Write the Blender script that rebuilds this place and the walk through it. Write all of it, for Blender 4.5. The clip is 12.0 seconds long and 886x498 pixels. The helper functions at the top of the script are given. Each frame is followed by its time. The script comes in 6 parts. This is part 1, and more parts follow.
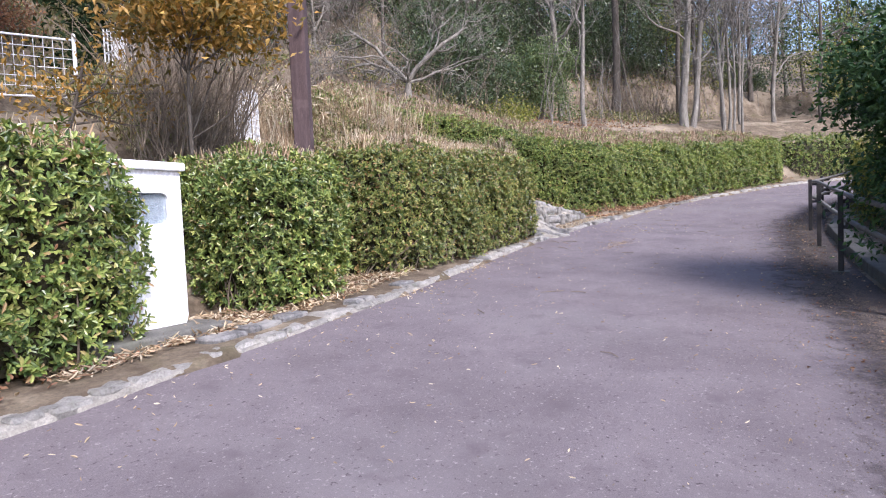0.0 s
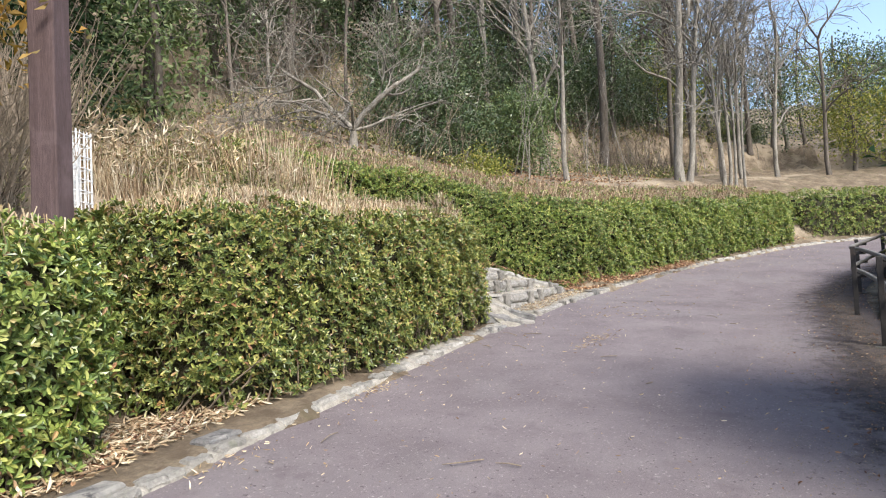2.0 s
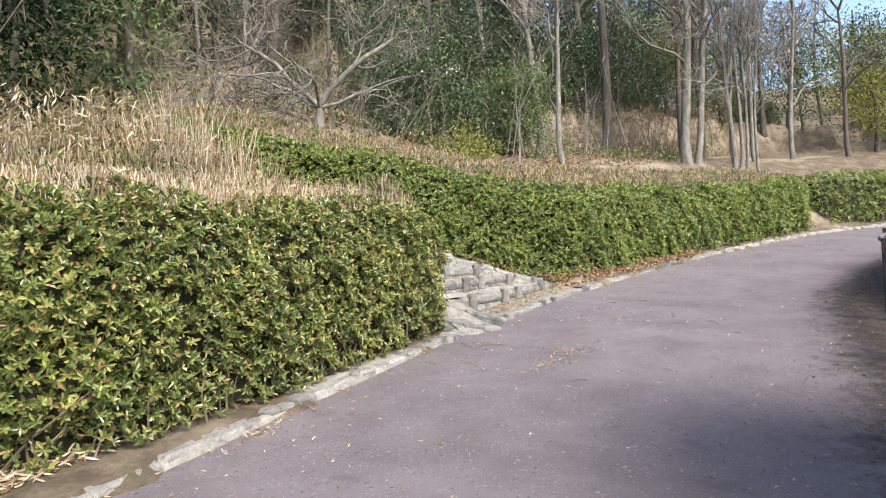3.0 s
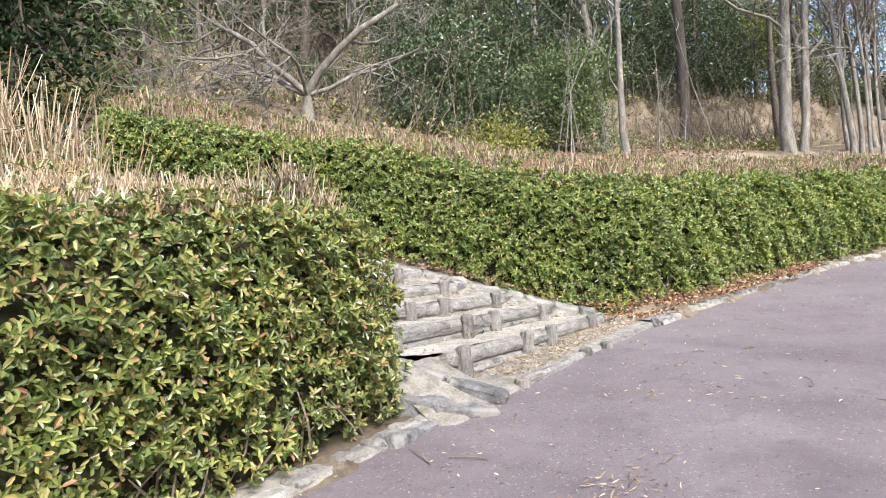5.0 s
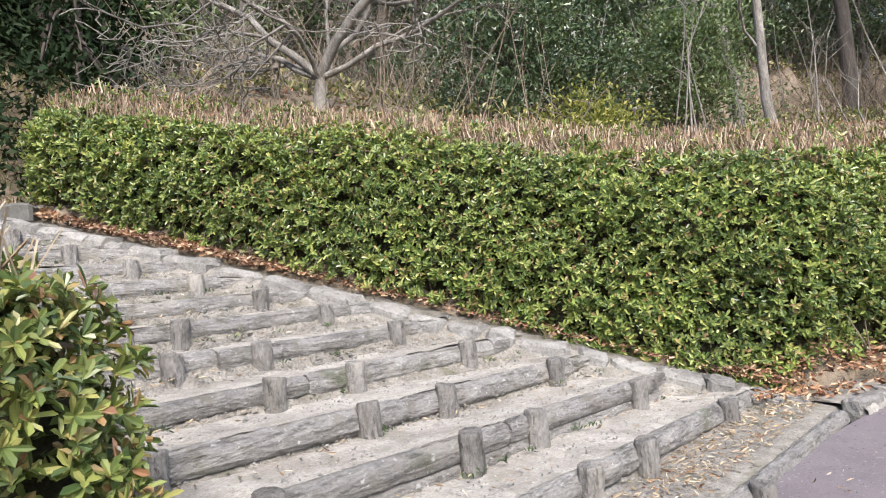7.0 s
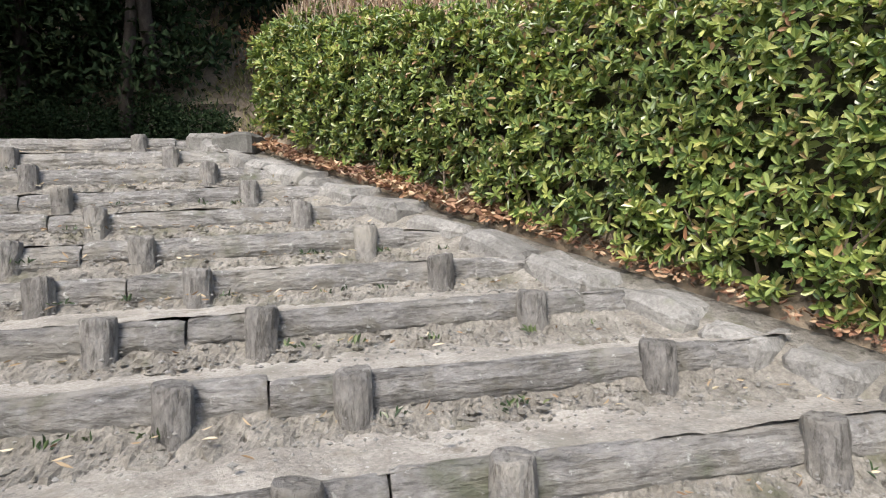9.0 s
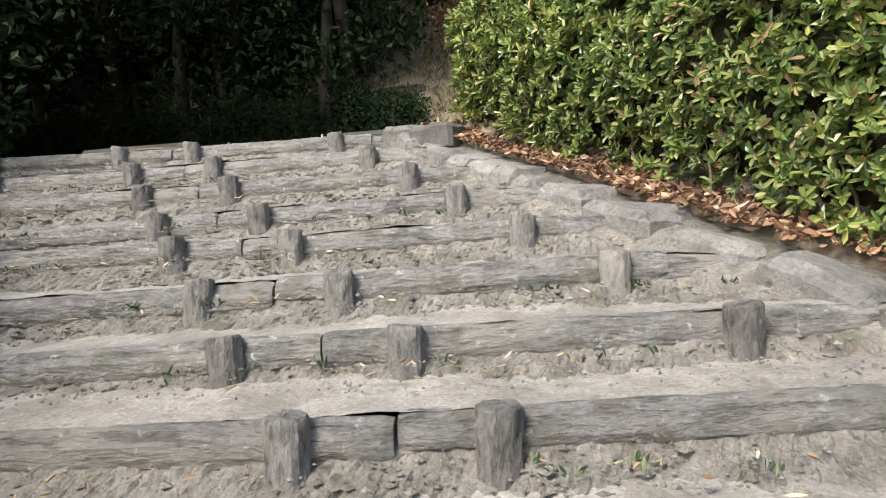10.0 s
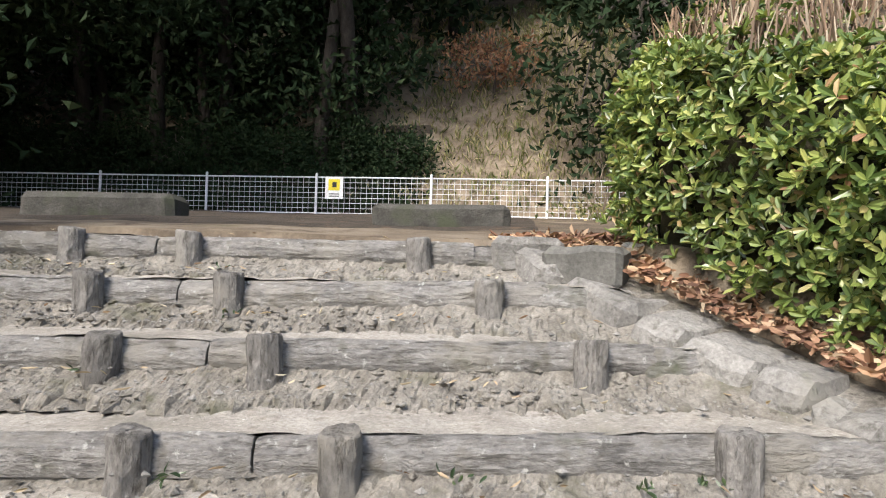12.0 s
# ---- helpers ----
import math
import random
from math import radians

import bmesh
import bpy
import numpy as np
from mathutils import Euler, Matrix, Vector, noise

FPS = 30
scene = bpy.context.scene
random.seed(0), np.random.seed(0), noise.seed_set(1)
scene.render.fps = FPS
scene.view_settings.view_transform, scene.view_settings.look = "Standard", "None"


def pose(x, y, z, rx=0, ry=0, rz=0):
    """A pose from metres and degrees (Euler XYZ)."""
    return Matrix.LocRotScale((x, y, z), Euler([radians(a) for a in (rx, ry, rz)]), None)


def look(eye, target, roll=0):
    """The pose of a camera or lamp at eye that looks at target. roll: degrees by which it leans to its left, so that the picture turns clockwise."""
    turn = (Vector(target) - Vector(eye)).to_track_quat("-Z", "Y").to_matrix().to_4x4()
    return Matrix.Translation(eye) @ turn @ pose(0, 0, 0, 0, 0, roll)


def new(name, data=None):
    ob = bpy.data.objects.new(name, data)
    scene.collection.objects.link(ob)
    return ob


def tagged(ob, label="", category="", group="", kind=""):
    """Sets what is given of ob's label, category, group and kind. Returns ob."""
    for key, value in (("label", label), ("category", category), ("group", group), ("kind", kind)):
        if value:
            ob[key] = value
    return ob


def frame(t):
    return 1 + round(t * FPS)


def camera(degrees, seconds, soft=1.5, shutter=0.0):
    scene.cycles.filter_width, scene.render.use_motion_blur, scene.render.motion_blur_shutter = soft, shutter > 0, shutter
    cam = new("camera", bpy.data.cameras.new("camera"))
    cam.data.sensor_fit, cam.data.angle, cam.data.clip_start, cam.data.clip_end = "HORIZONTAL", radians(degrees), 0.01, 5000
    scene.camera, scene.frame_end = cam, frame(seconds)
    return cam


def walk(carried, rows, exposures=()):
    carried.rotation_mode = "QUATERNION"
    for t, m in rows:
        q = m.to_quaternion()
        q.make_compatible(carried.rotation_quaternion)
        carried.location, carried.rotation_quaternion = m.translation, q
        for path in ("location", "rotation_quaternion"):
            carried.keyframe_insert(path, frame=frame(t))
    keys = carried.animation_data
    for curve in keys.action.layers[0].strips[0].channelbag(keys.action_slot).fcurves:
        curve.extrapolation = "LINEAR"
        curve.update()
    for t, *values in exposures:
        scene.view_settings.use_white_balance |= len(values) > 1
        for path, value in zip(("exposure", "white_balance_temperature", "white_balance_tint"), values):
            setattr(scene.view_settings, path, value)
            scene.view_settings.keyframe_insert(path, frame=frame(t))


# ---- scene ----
cam = camera(70.8, 12.0, soft=1.1)
PATH = [
    (0, (-15.543, -5.961, 0.268), (-13.881, -4.854, 0.166), -2.5),
    (0.5, (-14.786, -5.687, 0.355), (-13.095, -4.625, 0.239), -1.9),
    (1, (-13.921, -5.631, 0.462), (-12.163, -4.68, 0.385), -1.5),
    (1.5, (-13.065, -5.4, 0.576), (-11.317, -4.43, 0.59), -1.2),
    (2, (-12.264, -5.199, 0.592), (-10.594, -4.102, 0.671), -2.8),
    (2.5, (-11.447, -5.091, 0.68), (-9.767, -4.009, 0.76), -6.2),
    (3, (-10.57, -5.044, 0.701), (-8.92, -3.915, 0.737), -2.9),
    (3.2, (-10.253, -4.948, 0.684), (-8.609, -3.811, 0.759), -2.3),
    (4.8, (-7.644, -4.061, 0.794), (-6.164, -2.717, 0.861), -5.2),
    (5, (-7.326, -3.948, 0.817), (-5.825, -2.63, 0.911), -4.2),
    (5.5, (-6.613, -3.586, 0.827), (-5.135, -2.244, 0.948), -4.4),
    (6, (-5.844, -3.212, 0.944), (-4.376, -1.859, 1.06), -3.2),
    (6.5, (-5.115, -2.873, 1.032), (-3.741, -1.426, 1.176), -4.8),
    (6.7, (-4.838, -2.706, 1.113), (-3.536, -1.195, 1.259), -5.3),
    (8.3, (-2.942, -1.342, 1.233), (-2.195, 0.511, 1.34), -3.3),
    (8.5, (-2.859, -1.076, 1.278), (-2.281, 0.837, 1.343), -2.9),
    (9, (-2.731, -0.517, 1.358), (-2.519, 1.472, 1.378), -2.1),
    (9.5, (-2.813, -0.007, 1.453), (-3.211, 1.952, 1.513), 1.0),
    (10, (-3.018, 0.406, 1.67), (-3.394, 2.37, 1.618), -3.1),
    (10.5, (-3.282, 0.903, 1.937), (-3.675, 2.864, 1.983), -2.5),
    (11, (-3.625, 1.299, 2.179), (-4.029, 3.251, 2.342), 2.8),
    (11.5, (-3.945, 1.698, 2.316), (-4.308, 3.655, 2.508), -0.4),
    (12, (-4.331, 2.13, 2.45), (-4.581, 4.114, 2.493), 1.7),
]
walk(cam, [(t, look(eye, target, roll)) for t, eye, target, roll in PATH], [(0, 1.43, 5900, 20), (0.6, 1.43, 6150, 14), (1, 1.52, 6450, 11), (2, 1.5, 6500, 9), (5, 1.74, 6350, 11), (6.6, 1.63, 6250, 13), (8.4, 1.3, 6350, 12), (10, 1.34, 6500, 10), (12, 1.42, 6500, 11)])

# ---- light ----
world = bpy.data.worlds.new("sky")
scene.world = world
world.use_nodes = True
wn = world.node_tree.nodes
sky = wn.new("ShaderNodeTexSky")
sky.sky_type = "NISHITA"
sky.sun_disc = False
SUN_EL, SUN_AZ = 45.0, 204.0          # degrees; azimuth clockwise from +y
sky.sun_elevation = radians(SUN_EL)
sky.sun_rotation = radians(SUN_AZ)
sky.dust_density = 2.0
world.node_tree.links.new(sky.outputs[0], wn["Background"].inputs[0])
wn["Background"].inputs[1].default_value = 0.125
sun_data = bpy.data.lights.new("sun", "SUN")
sun_data.energy, sun_data.angle, sun_data.color = 2.4, radians(20), (1.0, 0.94, 0.84)
sun = new("sun", sun_data)
to_sun = Vector((math.sin(radians(SUN_AZ)) * math.cos(radians(SUN_EL)), math.cos(radians(SUN_AZ)) * math.cos(radians(SUN_EL)), math.sin(radians(SUN_EL))))
sun.matrix_world = look(to_sun * 60, (0, 0, 0))


# ---- materials ----
def material(name, rough=0.8, metal=0.0, spec=0.5):
    m = bpy.data.materials.new(name)
    m.use_nodes = True
    b = m.node_tree.nodes["Principled BSDF"]
    b.inputs["Roughness"].default_value, b.inputs["Metallic"].default_value = rough, metal
    b.inputs["Specular IOR Level"].default_value = spec
    return m, m.node_tree.nodes, m.node_tree.links, b


def ramp(nodes, stops):
    r = nodes.new("ShaderNodeValToRGB")
    while len(r.color_ramp.elements) < len(stops):
        r.color_ramp.elements.new(0.5)
    for e, (p, c) in zip(r.color_ramp.elements, stops):
        e.position, e.color = p, (*c, 1)
    return r


def noise_tex(nodes, links, coord, scale, detail=6, rough=0.6, stretch=None):
    n = nodes.new("ShaderNodeTexNoise")
    n.inputs["Scale"].default_value, n.inputs["Detail"].default_value, n.inputs["Roughness"].default_value = scale, detail, rough
    if stretch:
        mp = nodes.new("ShaderNodeMapping")
        mp.inputs["Scale"].default_value = stretch
        links.new(coord, mp.inputs["Vector"])
        coord = mp.outputs[0]
    links.new(coord, n.inputs["Vector"])
    return n


def blend(nodes, links, fac, a, b, mode="MIX"):
    m = nodes.new("ShaderNodeMix")
    m.data_type, m.blend_type = "RGBA", mode
    for sock, val in ((m.inputs[0], fac), (m.inputs[6], a), (m.inputs[7], b)):
        if isinstance(val, (int, float)):
            sock.default_value = val
        elif isinstance(val, tuple):
            sock.default_value = (*val, 1)
        else:
            links.new(val, sock)
    return m.outputs[2]


def surface(name, stops, scale, fine=None, rough=0.85, bump=0.3, bump_scale=None, stretch=None, patches=None, spec=0.3, space="Object", distance=0.02, vary=0.0, cracks=None, along=False, bare=None):
    """A matt surface: ramp over coarse noise, a second fine grain, optional patches (scale, low, high, colour), and relief."""
    m, n, l, b = material(name, rough, 0, spec)
    co = n.new("ShaderNodeTexCoord").outputs[space]
    if space == "Object" and vary >= 0:
        co = n.new("ShaderNodeNewGeometry").outputs["Position"]
    if along:
        shift = n.new("ShaderNodeVectorMath")
        shift.operation = "MULTIPLY_ADD"
        l.new(n.new("ShaderNodeObjectInfo").outputs["Random"], shift.inputs[0])
        shift.inputs[1].default_value = (37.0, 53.0, 71.0)
        l.new(n.new("ShaderNodeTexCoord").outputs["Object"], shift.inputs[2])
        co = shift.outputs[0]
    a = noise_tex(n, l, co, scale, 8, 0.65, stretch)
    r = ramp(n, stops)
    l.new(a.outputs[0], r.inputs[0])
    col = r.outputs[0]
    f = noise_tex(n, l, co, fine or scale * 12, 4, 0.7, stretch)
    g = ramp(n, [(0.3, (0.62, 0.62, 0.62)), (0.7, (1.3, 1.3, 1.3))])
    l.new(f.outputs[0], g.inputs[0])
    col = blend(n, l, 0.8, col, g.outputs[0], "MULTIPLY")
    for sc, lo, hi, colour in patches or ():
        p = noise_tex(n, l, co, sc, 5, 0.6)
        pr = ramp(n, [(lo, (0, 0, 0)), (hi, (1, 1, 1))])
        l.new(p.outputs[0], pr.inputs[0])
        col = blend(n, l, pr.outputs[0], col, colour)
    if cracks:
        c = noise_tex(n, l, co, 3.0, 6, 0.75, cracks)
        cr = ramp(n, [(0.38, (0.5, 0.49, 0.47)), (0.46, (1, 1, 1))])
        l.new(c.outputs[0], cr.inputs[0])
        col = blend(n, l, 0.85, col, cr.outputs[0], "MULTIPLY")
    if vary > 0:
        o = n.new("ShaderNodeObjectInfo")
        v = ramp(n, [(0, (1 - vary,) * 3), (1, (1 + vary,) * 3)])
        l.new(o.outputs["Random"], v.inputs[0])
        col = blend(n, l, 1.0, col, v.outputs[0], "MULTIPLY")
    if bare:
        # loose soil where a face is too steep for leaves to lie
        sep = n.new("ShaderNodeSeparateXYZ")
        l.new(n.new("ShaderNodeNewGeometry").outputs["Normal"], sep.inputs[0])
        steep = ramp(n, [(0.62, (1, 1, 1)), (0.8, (0, 0, 0))])
        l.new(sep.outputs[2], steep.inputs[0])
        soil = noise_tex(n, l, co, 2.4, 8, 0.7)
        sr = ramp(n, [(0.36, bare[1]), (0.58, bare[0])])
        l.new(soil.outputs[0], sr.inputs[0])
        col = blend(n, l, steep.outputs[0], col, sr.outputs[0])
    l.new(col, b.inputs["Base Color"])
    bp = n.new("ShaderNodeBump")
    bp.inputs["Strength"].default_value, bp.inputs["Distance"].default_value = bump, distance
    h = noise_tex(n, l, co, bump_scale or scale * 6, 8, 0.7, stretch)
    height = blend(n, l, 0.6, h.outputs[0], cr.outputs[0], "MULTIPLY") if cracks else h.outputs[0]
    l.new(height, bp.inputs["Height"])
    l.new(bp.outputs[0], b.inputs["Normal"])
    return m


def leaf_material(name, stops, rough=0.45, through_light=0.25, patch=None, spec=0.4):
    """Leaves: colour by leaf, clumps by position, a little light let through."""
    m, n, l, b = material(name, rough, 0, spec)
    geo = n.new("ShaderNodeNewGeometry")
    r = ramp(n, stops)
    l.new(geo.outputs["Random Per Island"], r.inputs[0])
    col = r.outputs[0]
    p = noise_tex(n, l, geo.outputs["Position"], 1.6, 4, 0.6)
    pr = ramp(n, [(0.3, (0.7, 0.72, 0.75)), (0.7, (1.25, 1.2, 1.05))])
    l.new(p.outputs[0], pr.inputs[0])
    col = blend(n, l, 0.85, col, pr.outputs[0], "MULTIPLY")
    if patch:
        q = noise_tex(n, l, geo.outputs["Position"], patch[0], 5, 0.65)
        qr = ramp(n, [(patch[1], (0, 0, 0)), (patch[2], (1, 1, 1))])
        l.new(q.outputs[0], qr.inputs[0])
        col = blend(n, l, qr.outputs[0], col, patch[3])
    l.new(col, b.inputs["Base Color"])
    t = n.new("ShaderNodeBsdfTranslucent")
    l.new(blend(n, l, 1.0, col, (1.25, 1.3, 0.6), "MULTIPLY"), t.inputs[0])
    mix = n.new("ShaderNodeMixShader")
    mix.inputs[0].default_value = through_light
    l.new(b.outputs[0], mix.inputs[1]), l.new(t.outputs[0], mix.inputs[2])
    l.new(mix.outputs[0], n["Material Output"].inputs[0])
    return m


M_ROAD = surface("asphalt", [(0.3, (0.112, 0.094, 0.1)), (0.5, (0.146, 0.124, 0.132)), (0.75, (0.188, 0.163, 0.17))], 0.9, 150, 0.9, 0.7, 260,
                 patches=[(0.35, 0.5, 0.78, (0.176, 0.16, 0.163)), (42, 0.6, 0.7, (0.28, 0.255, 0.25)), (30, 0.61, 0.7, (0.06, 0.05, 0.053)), (2.6, 0.58, 0.75, (0.108, 0.09, 0.097)), (0.8, 0.6, 0.8, (0.1, 0.083, 0.09))], spec=0.2, distance=0.006)
M_EARTH = surface("leafy_earth", [(0.3, (0.075, 0.056, 0.038)), (0.55, (0.15, 0.117, 0.082)), (0.78, (0.28, 0.232, 0.17))], 2.2, 26, 0.95, 0.8, 14,
                  patches=[(1.3, 0.55, 0.75, (0.09, 0.085, 0.04)), (0.45, 0.5, 0.62, (0.25, 0.205, 0.15)), (3.5, 0.54, 0.66, (0.085, 0.063, 0.043))], distance=0.05, bare=((0.26, 0.212, 0.157), (0.1, 0.074, 0.05)))
M_DIRT = surface("trodden_sand", [(0.3, (0.22, 0.2, 0.171)), (0.52, (0.36, 0.333, 0.292)), (0.8, (0.51, 0.48, 0.43))], 3.0, 60, 0.95, 0.9, 38,
                 patches=[(5.0, 0.55, 0.72, (0.24, 0.225, 0.185)), (16, 0.57, 0.68, (0.24, 0.215, 0.18)), (45, 0.64, 0.72, (0.6, 0.58, 0.54)), (35, 0.64, 0.72, (0.13, 0.12, 0.1))], distance=0.02)
M_LOG = surface("moulded_concrete_log", [(0.28, (0.17, 0.162, 0.152)), (0.5, (0.295, 0.282, 0.265)), (0.75, (0.42, 0.403, 0.378))], 8.0, 42, 0.92, 1.0, 24,
                stretch=(0.8, 1.7, 1.7), patches=[(1.7, 0.52, 0.64, (0.35, 0.328, 0.29)), (7, 0.56, 0.66, (0.23, 0.215, 0.185)), (3.1, 0.58, 0.72, (0.15, 0.155, 0.11)), (22, 0.62, 0.7, (0.55, 0.54, 0.51))], distance=0.05, vary=0.12, cracks=(1.5, 9, 9), along=True)
M_STAKE = surface("moulded_concrete_stake", [(0.25, (0.12, 0.113, 0.104)), (0.5, (0.215, 0.203, 0.187)), (0.8, (0.33, 0.315, 0.29))], 7.0, 40, 0.94, 1.0, 30,
                  stretch=(1.5, 1.5, 0.7), patches=[(2.6, 0.53, 0.7, (0.3, 0.28, 0.245)), (9, 0.6, 0.7, (0.13, 0.125, 0.11))], distance=0.03, vary=0.18, cracks=(10, 10, 2.2))
M_STONE = surface("kerb_stone", [(0.25, (0.14, 0.134, 0.123)), (0.5, (0.25, 0.24, 0.222)), (0.8, (0.39, 0.376, 0.35))], 4.0, 55, 0.92, 0.8, 30,
                  patches=[(2.2, 0.58, 0.78, (0.3, 0.285, 0.25)), (6, 0.6, 0.74, (0.17, 0.172, 0.135)), (14, 0.58, 0.68, (0.13, 0.122, 0.108))], distance=0.035, vary=0.18)
M_MORTAR = surface("kerb_mortar", [(0.3, (0.16, 0.148, 0.13)), (0.7, (0.34, 0.322, 0.287))], 6.0, 70, 0.95, 0.7, 40, distance=0.015)
M_SLATE = surface("dark_stone", [(0.3, (0.09, 0.088, 0.088)), (0.55, (0.185, 0.181, 0.18)), (0.8, (0.34, 0.33, 0.318))], 7.0, 50, 0.9, 1.0, 26, patches=[(2.6, 0.5, 0.6, (0.3, 0.288, 0.268)), (9, 0.58, 0.68, (0.075, 0.073, 0.075))], distance=0.04, vary=0.12)
M_BARK = surface("pale_bark", [(0.3, (0.09, 0.08, 0.068)), (0.55, (0.21, 0.193, 0.168)), (0.8, (0.37, 0.347, 0.308))], 5.0, 40, 0.9, 0.7, 20, stretch=(1.6, 1.6, 0.4), distance=0.03)
M_DARKBARK = surface("dark_bark", [(0.3, (0.06, 0.05, 0.042)), (0.6, (0.13, 0.112, 0.095)), (0.85, (0.22, 0.19, 0.165))], 6.0, 40, 0.95, 0.9, 18, stretch=(1.8, 1.8, 0.3), distance=0.03)
M_TWIG = surface("dry_twig", [(0.3, (0.1, 0.08, 0.06)), (0.6, (0.2, 0.16, 0.12)), (0.85, (0.34, 0.28, 0.21))], 8.0, 60, 0.9, 0.2, 30)
M_STRAW = leaf_material("dry_stalk", [(0.0, (0.16, 0.1, 0.065)), (0.35, (0.31, 0.23, 0.155)), (0.7, (0.45, 0.37, 0.27)), (1.0, (0.6, 0.54, 0.44))], 0.85, 0.1, spec=0.15)
M_RISER = surface("eroded_earth", [(0.3, (0.165, 0.15, 0.126)), (0.55, (0.305, 0.283, 0.246)), (0.8, (0.45, 0.422, 0.372))], 9.0, 60, 0.95, 1.0, 40, patches=[(4.0, 0.55, 0.7, (0.15, 0.145, 0.1)), (18, 0.58, 0.68, (0.12, 0.107, 0.088))], distance=0.03)
M_REED = leaf_material("cut_reed", [(0.0, (0.1, 0.075, 0.055)), (0.4, (0.25, 0.2, 0.145)), (0.75, (0.42, 0.36, 0.275)), (1.0, (0.6, 0.55, 0.46))], 0.85, 0.1, spec=0.15)
# bark of the wood, its colour darkened to stand for shade
M_SHADEBARK = surface("shade_darkened_bark", [(0.3, (0.02, 0.017, 0.014)), (0.6, (0.05, 0.042, 0.036)), (0.85, (0.085, 0.072, 0.06))], 6.0, 40, 0.95, 0.9, 18, stretch=(1.8, 1.8, 0.3), distance=0.03)
# dirt colour that also carries the shade on the road edge
M_GRIME_SHADE = surface("road_grime_and_shade", [(0.3, (0.05, 0.04, 0.038)), (0.55, (0.085, 0.07, 0.066)), (0.8, (0.13, 0.108, 0.1))], 3.0, 60, 0.95, 0.8, 40, patches=[(16, 0.6, 0.7, (0.17, 0.12, 0.085))], distance=0.015)
gn_, gl_ = M_GRIME_SHADE.node_tree.nodes, M_GRIME_SHADE.node_tree.links
spread = gn_.new("ShaderNodeAttribute")
spread.attribute_name = "spread"
patchy = noise_tex(gn_, gl_, gn_.new("ShaderNodeNewGeometry").outputs["Position"], 5.0, 9, 0.75)
both = gn_.new("ShaderNodeMath")
both.operation = "MULTIPLY_ADD"
gl_.new(spread.outputs["Fac"], both.inputs[0])
both.inputs[1].default_value = 0.62
gl_.new(patchy.outputs[0], both.inputs[2])
held = ramp(gn_, [(0.62, (0, 0, 0)), (0.98, (1, 1, 1))])
gl_.new(both.outputs[0], held.inputs[0])
thin_out = gn_.new("ShaderNodeMixShader")
gl_.new(held.outputs[0], thin_out.inputs[0])
gl_.new(gn_.new("ShaderNodeBsdfTransparent").outputs[0], thin_out.inputs[1])
gl_.new(gn_["Principled BSDF"].outputs[0], thin_out.inputs[2])
gl_.new(thin_out.outputs[0], gn_["Material Output"].inputs[0])
# earth of the landing, coloured dark to stand for shade
M_SHADED_EARTH = surface("shade_darkened_earth", [(0.3, (0.03, 0.024, 0.018)), (0.55, (0.06, 0.048, 0.036)), (0.8, (0.11, 0.088, 0.066))], 2.4, 40, 0.95, 0.8, 20, patches=[(7, 0.6, 0.7, (0.14, 0.09, 0.055))], distance=0.03)
M_DRYTOP = leaf_material("clipped_stem", [(0.0, (0.13, 0.085, 0.06)), (0.45, (0.25, 0.175, 0.125)), (0.8, (0.4, 0.31, 0.23)), (1.0, (0.55, 0.47, 0.37))], 0.85, 0.1, spec=0.15)
M_LITTER = leaf_material("fallen_leaf", [(0.0, (0.11, 0.058, 0.04)), (0.4, (0.23, 0.12, 0.075)), (0.7, (0.35, 0.21, 0.13)), (1.0, (0.52, 0.4, 0.28))], 0.8, 0.1)
M_HEDGE = leaf_material("hedge_leaf", [(0.0, (0.05, 0.092, 0.028)), (0.4, (0.14, 0.197, 0.056)), (0.72, (0.243, 0.298, 0.083)), (0.92, (0.36, 0.375, 0.135)), (0.965, (0.34, 0.27, 0.13)), (1.0, (0.25, 0.13, 0.08))], 0.33, 0.2, spec=0.5)
M_BRONZE = leaf_material("bronzed_hedge_leaf", [(0.0, (0.053, 0.088, 0.029)), (0.4, (0.135, 0.174, 0.052)), (0.7, (0.23, 0.256, 0.077)), (0.88, (0.33, 0.315, 0.118)), (0.955, (0.33, 0.22, 0.105)), (1.0, (0.22, 0.11, 0.07))], 0.33, 0.2, spec=0.5)
# brown stem tones darkened to paint the shade between the leaves
M_CORE = surface("shaded_hedge_inside", [(0.3, (0.018, 0.02, 0.01)), (0.6, (0.05, 0.045, 0.025)), (0.85, (0.09, 0.07, 0.045))], 9.0, 40, 0.95, 0.9, 18, distance=0.05)
M_EVERGREEN = leaf_material("evergreen_leaf", [(0.0, (0.024, 0.046, 0.02)), (0.5, (0.05, 0.083, 0.036)), (0.9, (0.092, 0.13, 0.056)), (1.0, (0.18, 0.21, 0.11))], 0.32, 0.12, spec=0.5)
# evergreen leaf with the wood's shade put into its colour
M_SHADELEAF = leaf_material("shade_darkened_leaf", [(0.0, (0.012, 0.024, 0.011)), (0.6, (0.02, 0.036, 0.017)), (1.0, (0.035, 0.05, 0.026))], 0.8, 0.03, spec=0.08)
M_SHRUB = leaf_material("shrub_leaf", [(0.0, (0.06, 0.1, 0.045)), (0.5, (0.12, 0.17, 0.075)), (1.0, (0.22, 0.27, 0.14))], 0.5, 0.25)
M_CYPRESS = leaf_material("cypress_leaf", [(0.0, (0.016, 0.046, 0.015)), (0.6, (0.036, 0.09, 0.025)), (1.0, (0.08, 0.155, 0.045))], 0.6, 0.1)
